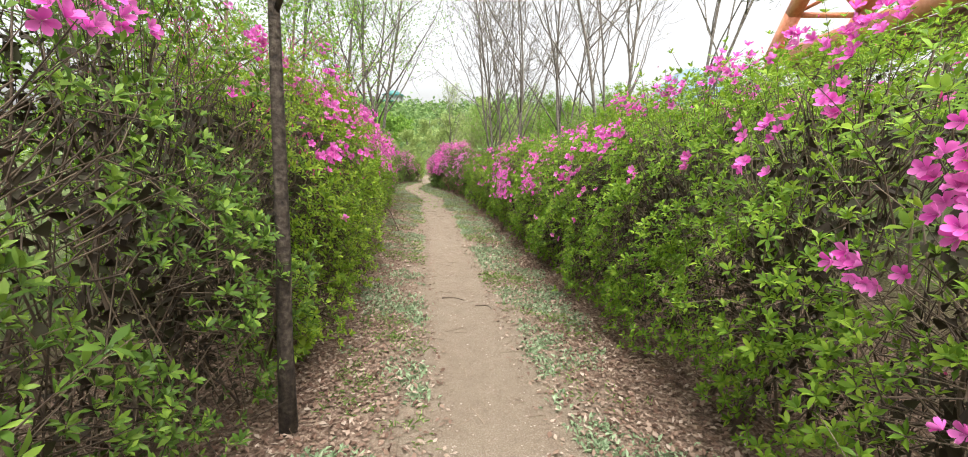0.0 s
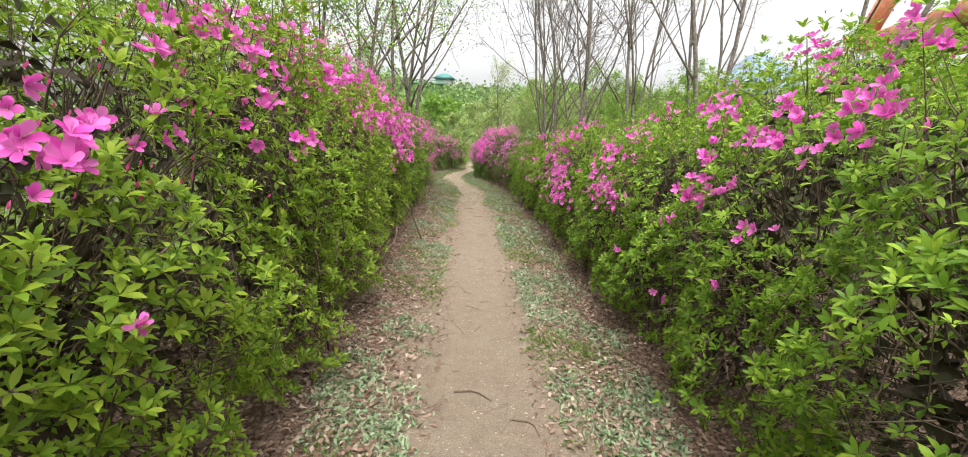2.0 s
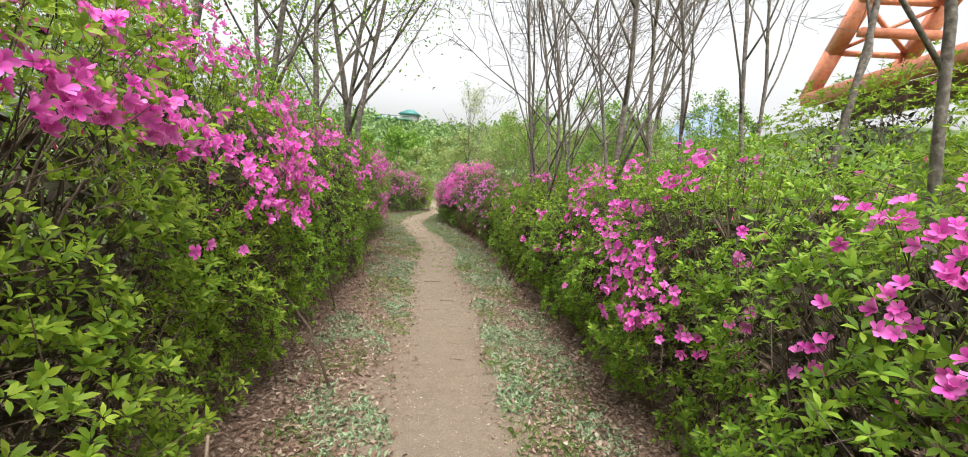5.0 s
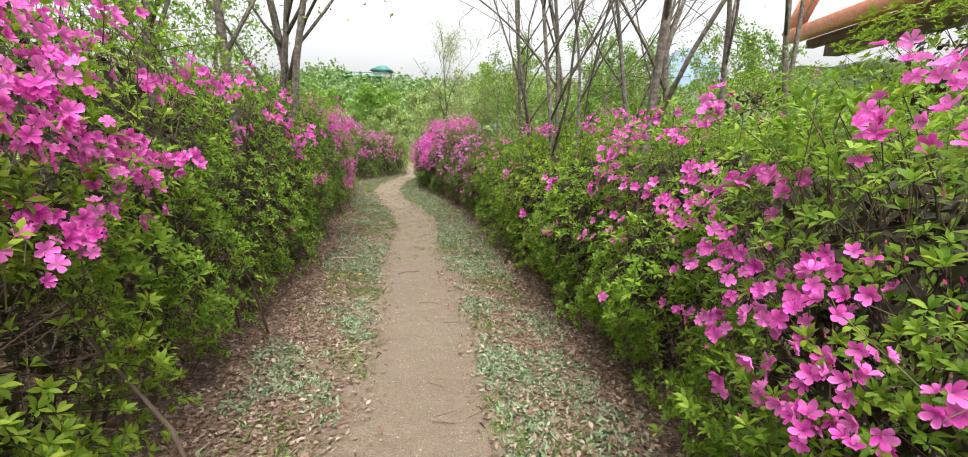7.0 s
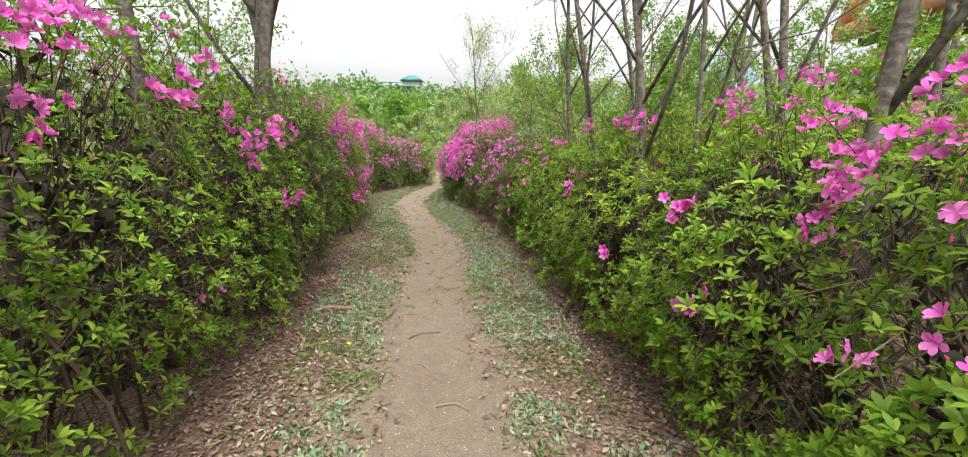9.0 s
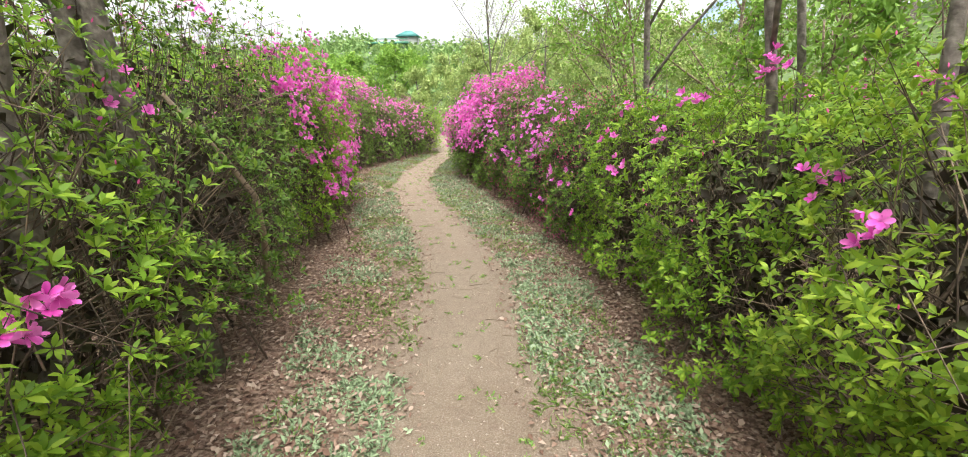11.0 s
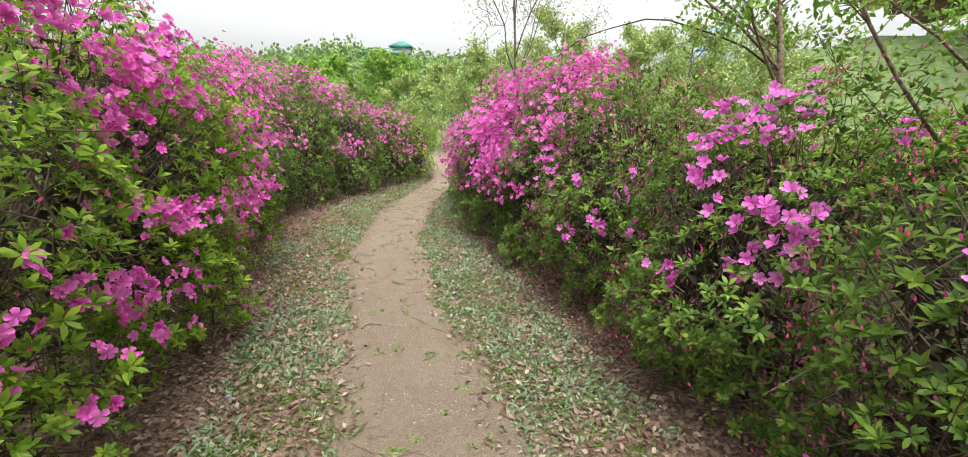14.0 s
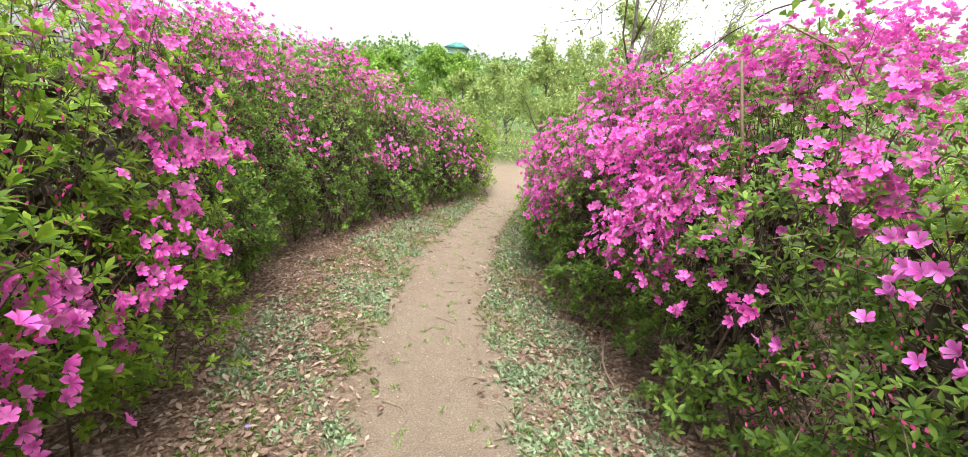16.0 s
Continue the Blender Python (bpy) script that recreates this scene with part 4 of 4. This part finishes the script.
# the valley beyond the end of the hedges
VALLEY = [
    (-8.7, 46, 8.0, 1), (-5.5, 38, 5.0, 0), (-2.0, 36, 6.5, 0), (1.5, 34, 6.5, 0), (4.5, 33, 6.0, 0), (7.5, 36, 7.0, 0), (-12, 44, 7.0, 1), (-15, 50, 7.5, 1),
    (-7.6, 33, 3.6, 0), (-10.5, 36, 5.0, 1), (10.5, 34, 6.5, 0), (-4.0, 48, 7.5, 0), (1.0, 50, 8.5, 0), (6.0, 52, 9.0, 0), (12, 46, 8.0, 0), (-18, 40, 6.0, 1),
]
for x, y, h, bright in VALLEY:
    tree(x, y, h * (0.72 if x < 0 else 0.86), 0.09, BARK_GREY, "bright green broad-crowned tree in the valley" if bright else "pale yellow-green willow with hazy drooping twigs", (0, 0), 14, 0.12,
         LEAF_TREE if bright else LEAF_WILLOW, 6500, 0.24 if bright else 0.17, 0.8, "tree" if bright else "willow_tree", 0.02 if bright else 0.10, "trees in the valley")


# ---- verges: litter, herbs, grass, sticks, pebbles ----
def on_ground(x, y, lift=0.0):
    return np.stack([x, y, ground_z(x, y) + lift], 1)


def verge_points(n, lo=0.36, hi=1.0):
    """Points between the trail's edge and under the hedges, on both sides."""
    y = rng.uniform(-1, 26, n)
    side = np.where(rng.random(n) < 0.5, -1, 1)
    c = trail_x(y)
    edge = np.where(side < 0, np.interp(y, *FACE_L) - 0.5, np.interp(y, *FACE_R) + 0.5)
    f = rng.uniform(0, 1, n)
    start = c + side * lo
    return start + (edge - start) * (f * hi), y, side, f


x, y, side, f = verge_points(105000, 0.24)
keep = rng.random(len(x)) < np.clip(0.12 + f * 2.0, 0, 1)
x, y = x[keep], y[keep]
n = len(x)
P = on_ground(x, y, 0.006) + np.stack([np.zeros(n), np.zeros(n), rng.uniform(0, 0.012, n)], 1)
Dv = unit(np.stack([rng.normal(0, 1, n), rng.normal(0, 1, n), rng.normal(0.1, 0.22, n)], 1))
Nv = unit(np.cross(Dv, unit(np.cross([0, 0, 1.0], Dv) + rng.normal(0, 0.25, (n, 3)))))
Nv = Nv * np.sign(Nv[:, 2:3])
L = rng.uniform(0.016, 0.05, n)
V, F = leaves(P, Dv, Nv, L, L * rng.uniform(0.4, 0.7, n), rng.uniform(-0.3, 0.3, (n, 1)), True)
tagged(new("leaf_litter", mesh_np("leaf_litter", V, F, LITTER)), "dry brown fallen leaves strewn over the verges", "leaf litter", kind="stuff")


def tufts(x, y, k, height, spread, width):
    n = len(x)
    P = np.repeat(on_ground(x, y), k, 0) + np.c_[rng.normal(0, spread, (n * k, 2)), np.zeros(n * k)]
    Dn = unit(np.c_[rng.normal(0, 0.75, (n * k, 2)), rng.uniform(0.35, 1.0, n * k)])
    N = unit(np.cross(Dn, np.c_[rng.normal(0, 1, (n * k, 2)), np.zeros(n * k)]))
    N = N * np.where(N[:, 2:3] < 0, -1, 1)
    L = rng.uniform(0.5, 1.2, n * k) * height
    return leaves(P, Dn, N, L, L * width, 0.3, True)


def patches(x, y, s):
    return np.sin(x * 3.1 + s) * np.sin(y * 1.9 + 2 * s) + 0.6 * np.sin(y * 5.3 + x * 4 + s)


x, y, side, f = verge_points(8500, 0.42, 0.8)
keep = (patches(x, y, 1.3) + rng.normal(0, 0.3, len(x)) > np.where(y < 12, 0.32, -0.08) - np.where(side > 0, 0.45, 0.0)) & (f < 0.75)
V, F = tufts(x[keep], y[keep], 20, 0.042, 0.04, 0.42)
tagged(new("verge_herbs", mesh_np("verge_herbs", V, F, HERB)), "low grey-green feathery herbs along the verges", "herbs", kind="stuff")
x, y, side, f = verge_points(9000, 0.36, 0.55)
keep = patches(x, y, 4.0) + rng.normal(0, 0.3, len(x)) > 0.75 - 0.045 * np.clip(y, 0, 22)
V, F = tufts(x[keep], y[keep], 8, 0.05, 0.03, 0.09)
tagged(new("verge_grass", mesh_np("verge_grass", V, F, GRASS)), "thin green grass tufts edging the dirt trail", "grass", kind="stuff")
n = 230
y = rng.uniform(12.5, 26, n)
x = trail_x(y) + rng.normal(0, 0.34, n)
V, F = tufts(x, y, 9, 0.03, 0.016, 0.35)
tagged(new("trail_weeds", mesh_np("trail_weeds", V, F, GRASS)), "tiny green weeds sprouting in the trodden trail", "weeds", kind="stuff")
n = 7000
y = rng.uniform(-1, 26, n)
x = trail_x(y) + rng.normal(0, 0.4, n)
P = on_ground(x, y)
cube = np.array([(1, 0, 0), (-1, 0, 0), (0, 1, 0), (0, -1, 0), (0, 0, 1), (0, 0, -1)], float)
octa = np.array([(0, 2, 4), (2, 1, 4), (1, 3, 4), (3, 0, 4), (2, 0, 5), (1, 2, 5), (3, 1, 5), (0, 3, 5)])
s = rng.uniform(0.002, 0.008, (n, 1, 1)) * rng.uniform(0.6, 1.3, (n, 6, 1)) * np.array([1.2, 1.0, 0.6])
V = P[:, None] + cube * s
F = (np.arange(n)[:, None, None] * 6 + octa).reshape(-1, 3)
tagged(new("pebbles", mesh_np("pebbles", V, F, PEBBLE)), "small pale pebbles and crumbs of earth on the trail", "pebbles", kind="stuff")
n = 1500
x, y, side, f = verge_points(n, 0.0, 0.9)
A = on_ground(x, y, 0.008)
a = rng.uniform(0, 6.28, n)
ln = rng.uniform(0.04, 0.2, n)
B = on_ground(x + np.cos(a) * ln, y + np.sin(a) * ln, 0.012)
V, F = prisms(A, B, 0.0025, 0.0015)
tagged(new("twig_litter", mesh_np("twig_litter", V, F, STRAW)), "thin dry twigs lying on the verges", "twigs", kind="stuff")


def stick(x, y, length, r, turn, name, label, lift=0.0, mat=STRAW, curve=0.03):
    a = radians(turn)
    t = np.linspace(-0.5, 0.5, 6)
    px, py = x + math.cos(a) * t * length - math.sin(a) * curve * np.cos(t * 5), y + math.sin(a) * t * length + math.cos(a) * curve * np.cos(t * 5)
    pts = np.stack([px, py, ground_z(px, py) + r * 0.8 + lift * (t + 0.5)], 1)
    V, F = tube(pts, r * (1 - 0.35 * (t + 0.5)), 6, 0.08)
    tagged(new(name, mesh_np(name, V, F, mat, smooth=True)), label, "stick")


stick(-0.77, 11.0, 0.19, 0.008, -9, "stick", "short pale dry stick lying across the trail")
stick(-2.0, 12.4, 0.34, 0.02, 20, "stick", "thick weathered stick lying at the hedge's foot")
stick(-1.1, 11.97, 0.28, 0.005, 36, "stick", "thin brown twig lying on the trail", mat=BARK_TWIG)
stick(-0.16, 4.46, 0.24, 0.007, -11, "stick", "thin brown twig lying on the trail", mat=BARK_TWIG)
stick(0.17, 4.18, 0.22, 0.005, -43, "stick", "thin brown twig lying on the trail", mat=BARK_TWIG)
stick(-3.4, 17.7, 0.3, 0.01, 88, "stick", "pale dry stick lying among leaf litter")
stick(-2.41, 17.85, 0.15, 0.008, 40, "stick", "pale dry stick lying among leaf litter")
stick(-2.72, 19.07, 0.2, 0.006, -36, "stick", "short pale dry stick lying across the trail")
stick(-0.62, 17.27, 0.6, 0.006, 27, "stick", "long pale straw stem lying at the hedge's foot", 0.08)
stick(-0.66, 17.2, 0.5, 0.005, 14, "stick", "long pale straw stem lying at the hedge's foot", 0.05)
stick(-1.21, 18.55, 0.4, 0.007, 92, "stick", "thin pale dry stem lying among leaf litter", 0.05)
stick(-4.18, 20.44, 0.32, 0.008, 73, "stick", "pale dry stick lying among leaf litter")
stick(-1.55, 19.67, 0.55, 0.008, 93, "stick", "pale arching dry stem under the hedge", 0.1)


def dry_stem(points, r, label):
    V, F = tube(points, np.linspace(r, r * 0.4, len(points)), 6, 0.06)
    tagged(new("dry_stem", mesh_np("dry_stem", V, F, STRAW, smooth=True)), label, "dry stem")


dry_stem([(-1.2, 19.2, 1.2), (-1.28, 19.35, 1.85), (-1.1, 19.4, 2.02), (-0.85, 19.35, 1.9), (-0.7, 19.3, 1.65)], 0.008, "pale dry stem arching over the blossoms")
dry_stem([(-2.86, 14.27, -0.02), (-2.78, 14.15, 0.3), (-2.66, 13.98, 0.62), (-2.6, 13.85, 0.95), (-2.7, 13.72, 1.25), (-2.9, 13.6, 1.6)], 0.03, "crooked grey-brown branch rooted at the hedge's foot")
dry_stem([(-1.58, 6.93, -0.02), (-1.5, 6.98, 0.2), (-1.43, 7.02, 0.27), (-1.4, 7.04, 0.36), (-1.4, 7.05, 0.48)], 0.016, "curled pale dry stem leaning against the hedge")
dry_stem([(-2.9, 14.3, 1.5), (-2.6, 14.45, 1.62), (-2.35, 14.7, 1.55)], 0.006, "long bare pale twig poking out of the hedge")


def small_flower(x, y, r, h, mat, name, label):
    g = float(ground_z(x, y))
    ob = thing(name, (x, y, g), label, "flower")
    V, F = prisms(np.array([[x, y, g - 0.01]]), np.array([[x, y, g + h]]), 0.002, 0.0015)
    part("stalk", mesh_np("stalk", V, F, GRASS), ob)
    k = 14
    a = np.arange(k) * 6.283 / k
    Dn = unit(np.stack([np.cos(a), np.sin(a), 0.35 * np.ones(k)], 1))
    N = unit(np.cross(Dn, np.stack([-np.sin(a), np.cos(a), 0 * a], 1)))
    V, F = leaves(np.tile([x, y, g + h], (k, 1)), Dn, N * np.sign(N[:, 2:3]), r, r * 0.4)
    part("petals", mesh_np("petals", V, F, mat), ob)


small_flower(-1.58, 11.6, 0.022, 0.06, YELLOW, "dandelion", "single yellow dandelion among the leaf litter")
small_flower(-2.9, 16.9, 0.012, 0.05, VIOLET, "violet", "tiny blue violet among the verge herbs")
small_flower(-3.3, 18.7, 0.012, 0.05, VIOLET, "violet", "tiny blue violet among the verge herbs")
small_flower(0.35, 10.5, 0.012, 0.05, VIOLET, "violet", "tiny blue violet among the verge herbs")


# ---- distance: hills, building with green roof, orange bridge ----
def ridge(name, x0, x1, y, top, mat, label, depth=40, seed=0.0, rough=0.12):
    xs = np.linspace(x0, x1, 160)
    u = (xs - x0) / (x1 - x0)
    prof = top(u) * (1 + rough * 0.5 * np.sin(xs * 0.11 + seed) + rough * 0.35 * np.sin(xs * 0.37 + 2 * seed)) + rough * 2.2 * np.sin(xs * 1.3 + seed) * np.sin(xs * 0.71)
    rows_ = []
    for k, fz in enumerate((0, 0.55, 0.88, 1.0, 0.0)):
        rows_.append(np.stack([xs, y + depth * (k / 3 - 0.5) + 0 * xs, np.maximum(prof * fz, -1)], 1))
    V = np.array(rows_)
    m = len(xs)
    i = (np.arange(4)[:, None] * m + np.arange(m - 1)).ravel()
    tagged(new(name, mesh_np(name, V, np.stack([i, i + 1, i + m + 1, i + m], 1), mat, smooth=True)), label, "hill", kind="structure")


ridge("hill", -190, 90, 150, lambda u: 10 + 5 * np.exp(-((u - 0.58) / 0.2) ** 2), HILL, "wooded green hill beyond the valley", 60, 1.0)
ridge("hill_far", -150, 420, 330, lambda u: 14 + 28 * np.exp(-((u - 0.45) / 0.25) ** 2), HILL, "wooded hill in the distance, its green lightened for haze", 80, 2.0, 0.1)
ridge("mountain", 150, 1600, 1500, lambda u: 60 + 270 * np.exp(-((u - 0.43) / 0.14) ** 2), MOUNTAIN, "mountain on the horizon, tinted blue for haze", 200, 3.0, 0.015)
# woods on the hill
n = 44000
wx = rng.uniform(-110, 90, n)
wy = rng.uniform(88, 142, n)
c = np.stack([wx, wy, np.zeros(n)], 1)
clump = np.sin(wx * 0.45) * np.sin(wy * 0.6) + 0.5 * np.sin(wx * 1.3 + wy)
hill_h = np.clip((wy - 85) / 48, 0, 1) * (12.5 + 2.5 * np.exp(-((wx + 28) / 50) ** 2) + 1.2 * np.sin(wx * 0.13))
c[:, 2] = hill_h + rng.uniform(0, 1, n) ** 0.7 * (3.2 + 2.2 * clump)
c = c[~((wx > -34) & (wx < -21) & (c[:, 2] > 17.3))]
n = len(c)
Dn = unit(rng.normal(0, 1, (n, 3)))
N = unit(np.cross(Dn, rng.normal(0, 1, (n, 3))))
V, F = leaves(c, Dn, N, rng.uniform(0.6, 1.3, n), rng.uniform(0.5, 1.0, n), plain=True)
tagged(new("far_woods", mesh_np("far_woods", V, F, LEAF_FAR)), "spring-green woods covering the far hillside", "woods", kind="stuff")
# undergrowth on the near valley floor
n = 26000
wx = rng.uniform(-24, 22, n)
wy = rng.uniform(27.5, 60, n)
far_ok = (np.hypot(wx + 4.5, (wy - 31)) > 3.6)
wx, wy = wx[far_ok], wy[far_ok]
n = len(wx)
c = np.stack([wx, wy, rng.uniform(0, 1, n) ** 1.5 * (1.2 + 0.8 * np.sin(wx * 0.9) * np.sin(wy * 0.7))], 1)
Dn = unit(rng.normal(0, 1, (n, 3)) + [0, 0, 0.4])
N = unit(np.cross(Dn, rng.normal(0, 1, (n, 3))))
V, F = leaves(c, Dn, N, rng.uniform(0.09, 0.24, n), rng.uniform(0.05, 0.11, n), plain=True)
tagged(new("valley_scrub", mesh_np("valley_scrub", V, F, LEAF_WILLOW)), "pale green scrub on the valley floor", "scrub", kind="stuff")

# scrub on the bank beside the trail
n = 22000
wx = 14 - 11.5 * rng.random(n) ** 0.6
wy = rng.uniform(9, 33, n)
rise = np.clip(0.35 + 0.55 * np.sin(wx * 2.3 + 1) * np.sin(wy * 1.7) + 0.35 * np.sin(wx * 5.1 + wy * 4.3), 0.08, 1.2) * np.interp(wy, [9, 14, 18, 24], [0.5, 0.6, 1.3, 1.7])
c = np.stack([wx, wy, ground_z(wx, wy) + rng.random(n) * rise], 1)
Dn = unit(rng.normal(0, 1, (n, 3)) + [0, 0, 0.5])
N = unit(np.cross(Dn, rng.normal(0, 1, (n, 3))))
V, F = leaves(c, Dn, N, rng.uniform(0.06, 0.15, n), rng.uniform(0.03, 0.07, n), plain=True)
tagged(new("bank_scrub", mesh_np("bank_scrub", V, F, LEAF_FRESH)), "fresh green scrub covering the bank behind the hedge", "scrub", kind="stuff")

house = thing("pavilion", (-24, 136, 12), "small pavilion with green roof on the wooded hill", "building")
part("wall", mesh_np("wall", *box(-24, 136, 17, 4.6, 3.6, 4.3), PALE_WALL), house)
V = np.array([(-27.2, 133.5, 19.2), (-20.8, 133.5, 19.2), (-20.8, 138.5, 19.2), (-27.2, 138.5, 19.2), (-24.8, 136, 20.8), (-23.2, 136, 20.8)])
part("roof", mesh_np("roof", V, np.array([(0, 1, 5), (0, 5, 4), (1, 2, 5), (2, 3, 4), (2, 4, 5), (3, 0, 4), (0, 2, 1), (0, 3, 2)]), GREEN_ROOF), house, "green hipped roof")
part("base", mesh_np("base", *box(-24, 136, 13, 5.5, 4.5, 5), PALE_WALL), house)
terrace = thing("footbridge", (-28.5, 130, 10), "long low footbridge with green railing on the hillside", "footbridge")
part("deck", mesh_np("deck", *box(-28.5, 130, 17.0, 11, 2.5, 0.5), GREEN_RAIL), terrace)
part("rail", mesh_np("rail", *box(-28.5, 128.9, 17.9, 11, 0.15, 0.2), GREEN_RAIL), terrace)
for i in range(8):
    part("pier", mesh_np("pier", *box(-33.6 + i * 1.45, 130, 13.7, 0.3, 0.8, 6.2), GREEN_RAIL), terrace)

# orange truss bridge high on the right
BR = np.array([67.0, 102.0, 24.0])
WAY = unit(np.array([[-0.08, -1.0, 0.0]]))[0]
SIDE = unit(np.array([[1.0, -0.08, 0.0]]))[0]
bridge = thing("arch_bridge", (67.0, 102.0, 0.0), "orange steel truss arch bridge high above the bank", "bridge")


def beam(a, b, w, name, mat=ORANGE):
    d = unit(np.array([b - a]))[0]
    s = unit(np.array([np.cross(d, [0, 0, 1.0])]))[0] * w / 2
    u = np.cross(s, d)
    V = np.array([q + i * s + j * u for q in (a, b) for i, j in ((-1, -1), (1, -1), (1, 1), (-1, 1))])
    F = np.array([(0, 1, 2), (0, 2, 3), (4, 6, 5), (4, 7, 6), (0, 4, 5), (0, 5, 1), (1, 5, 6), (1, 6, 2), (2, 6, 7), (2, 7, 3), (3, 7, 4), (3, 4, 0)])
    part(name, mesh_np(name, V, F, mat), bridge)


def arch(t):
    return 47.0 * (1 - (1 - 2 * t) ** 2)


SPAN, BAYS = 140.0, 22
for lane in (0.0, 14.0):
    o = BR + SIDE * lane
    prev = None
    for i in range(BAYS + 1):
        t = i / BAYS
        dk = o + WAY * (SPAN * t)
        top = dk + np.array([0, 0, arch(t)])
        if prev is not None:
            beam(prev, top, 2.3, "arch_rib")
        if 0 < i < BAYS:
            beam(dk, top, 0.8, "hanger")
        prev = top
    beam(o, o + WAY * SPAN, 2.4, "edge_girder")
for i in range(1, BAYS):
    q = BR + WAY * (SPAN * i / BAYS) + np.array([0, 0, arch(i / BAYS)])
    q2 = BR + WAY * (SPAN * (i + 1) / BAYS) + np.array([0, 0, arch((i + 1) / BAYS)])
    beam(q, q + SIDE * 14, 0.9, "cross_brace")
    beam(q, q2 + SIDE * 14, 0.6, "cross_brace")
    beam(q + SIDE * 14, q2, 0.6, "cross_brace")
for i in (2, BAYS - 2):
    q = BR + WAY * (SPAN * i / BAYS) + np.array([0, 0, 10.0])
    beam(q, q + SIDE * 14, 1.4, "portal_strut")
a = BR + SIDE * 7 - np.array([0, 0, 1.0])
beam(a + WAY * 3 - np.array([0, 0, 1.6]), a + WAY * (SPAN - 3) - np.array([0, 0, 1.6]), 3.0, "deck", BROWN_STEEL)
for lane in (2.5, 11.5):
    o = BR + SIDE * lane - np.array([0, 0, 1.9])
    beam(o + WAY * 3, o + WAY * (SPAN - 3), 1.6, "deck_beam", BROWN_STEEL)
for i in (0, 1):
    q = BR + WAY * (SPAN * i) + SIDE * 7
    beam(np.array([q[0], q[1], -0.5]), q - np.array([0, 0, 3]), 9.0, "abutment", PALE_WALL)
ridge("bank", 34, 240, 82, lambda u: 19.5 * (1 - np.exp(-u * 16)), BANK, "grassy green embankment below the bridge", 36, 4.0, 0.06)
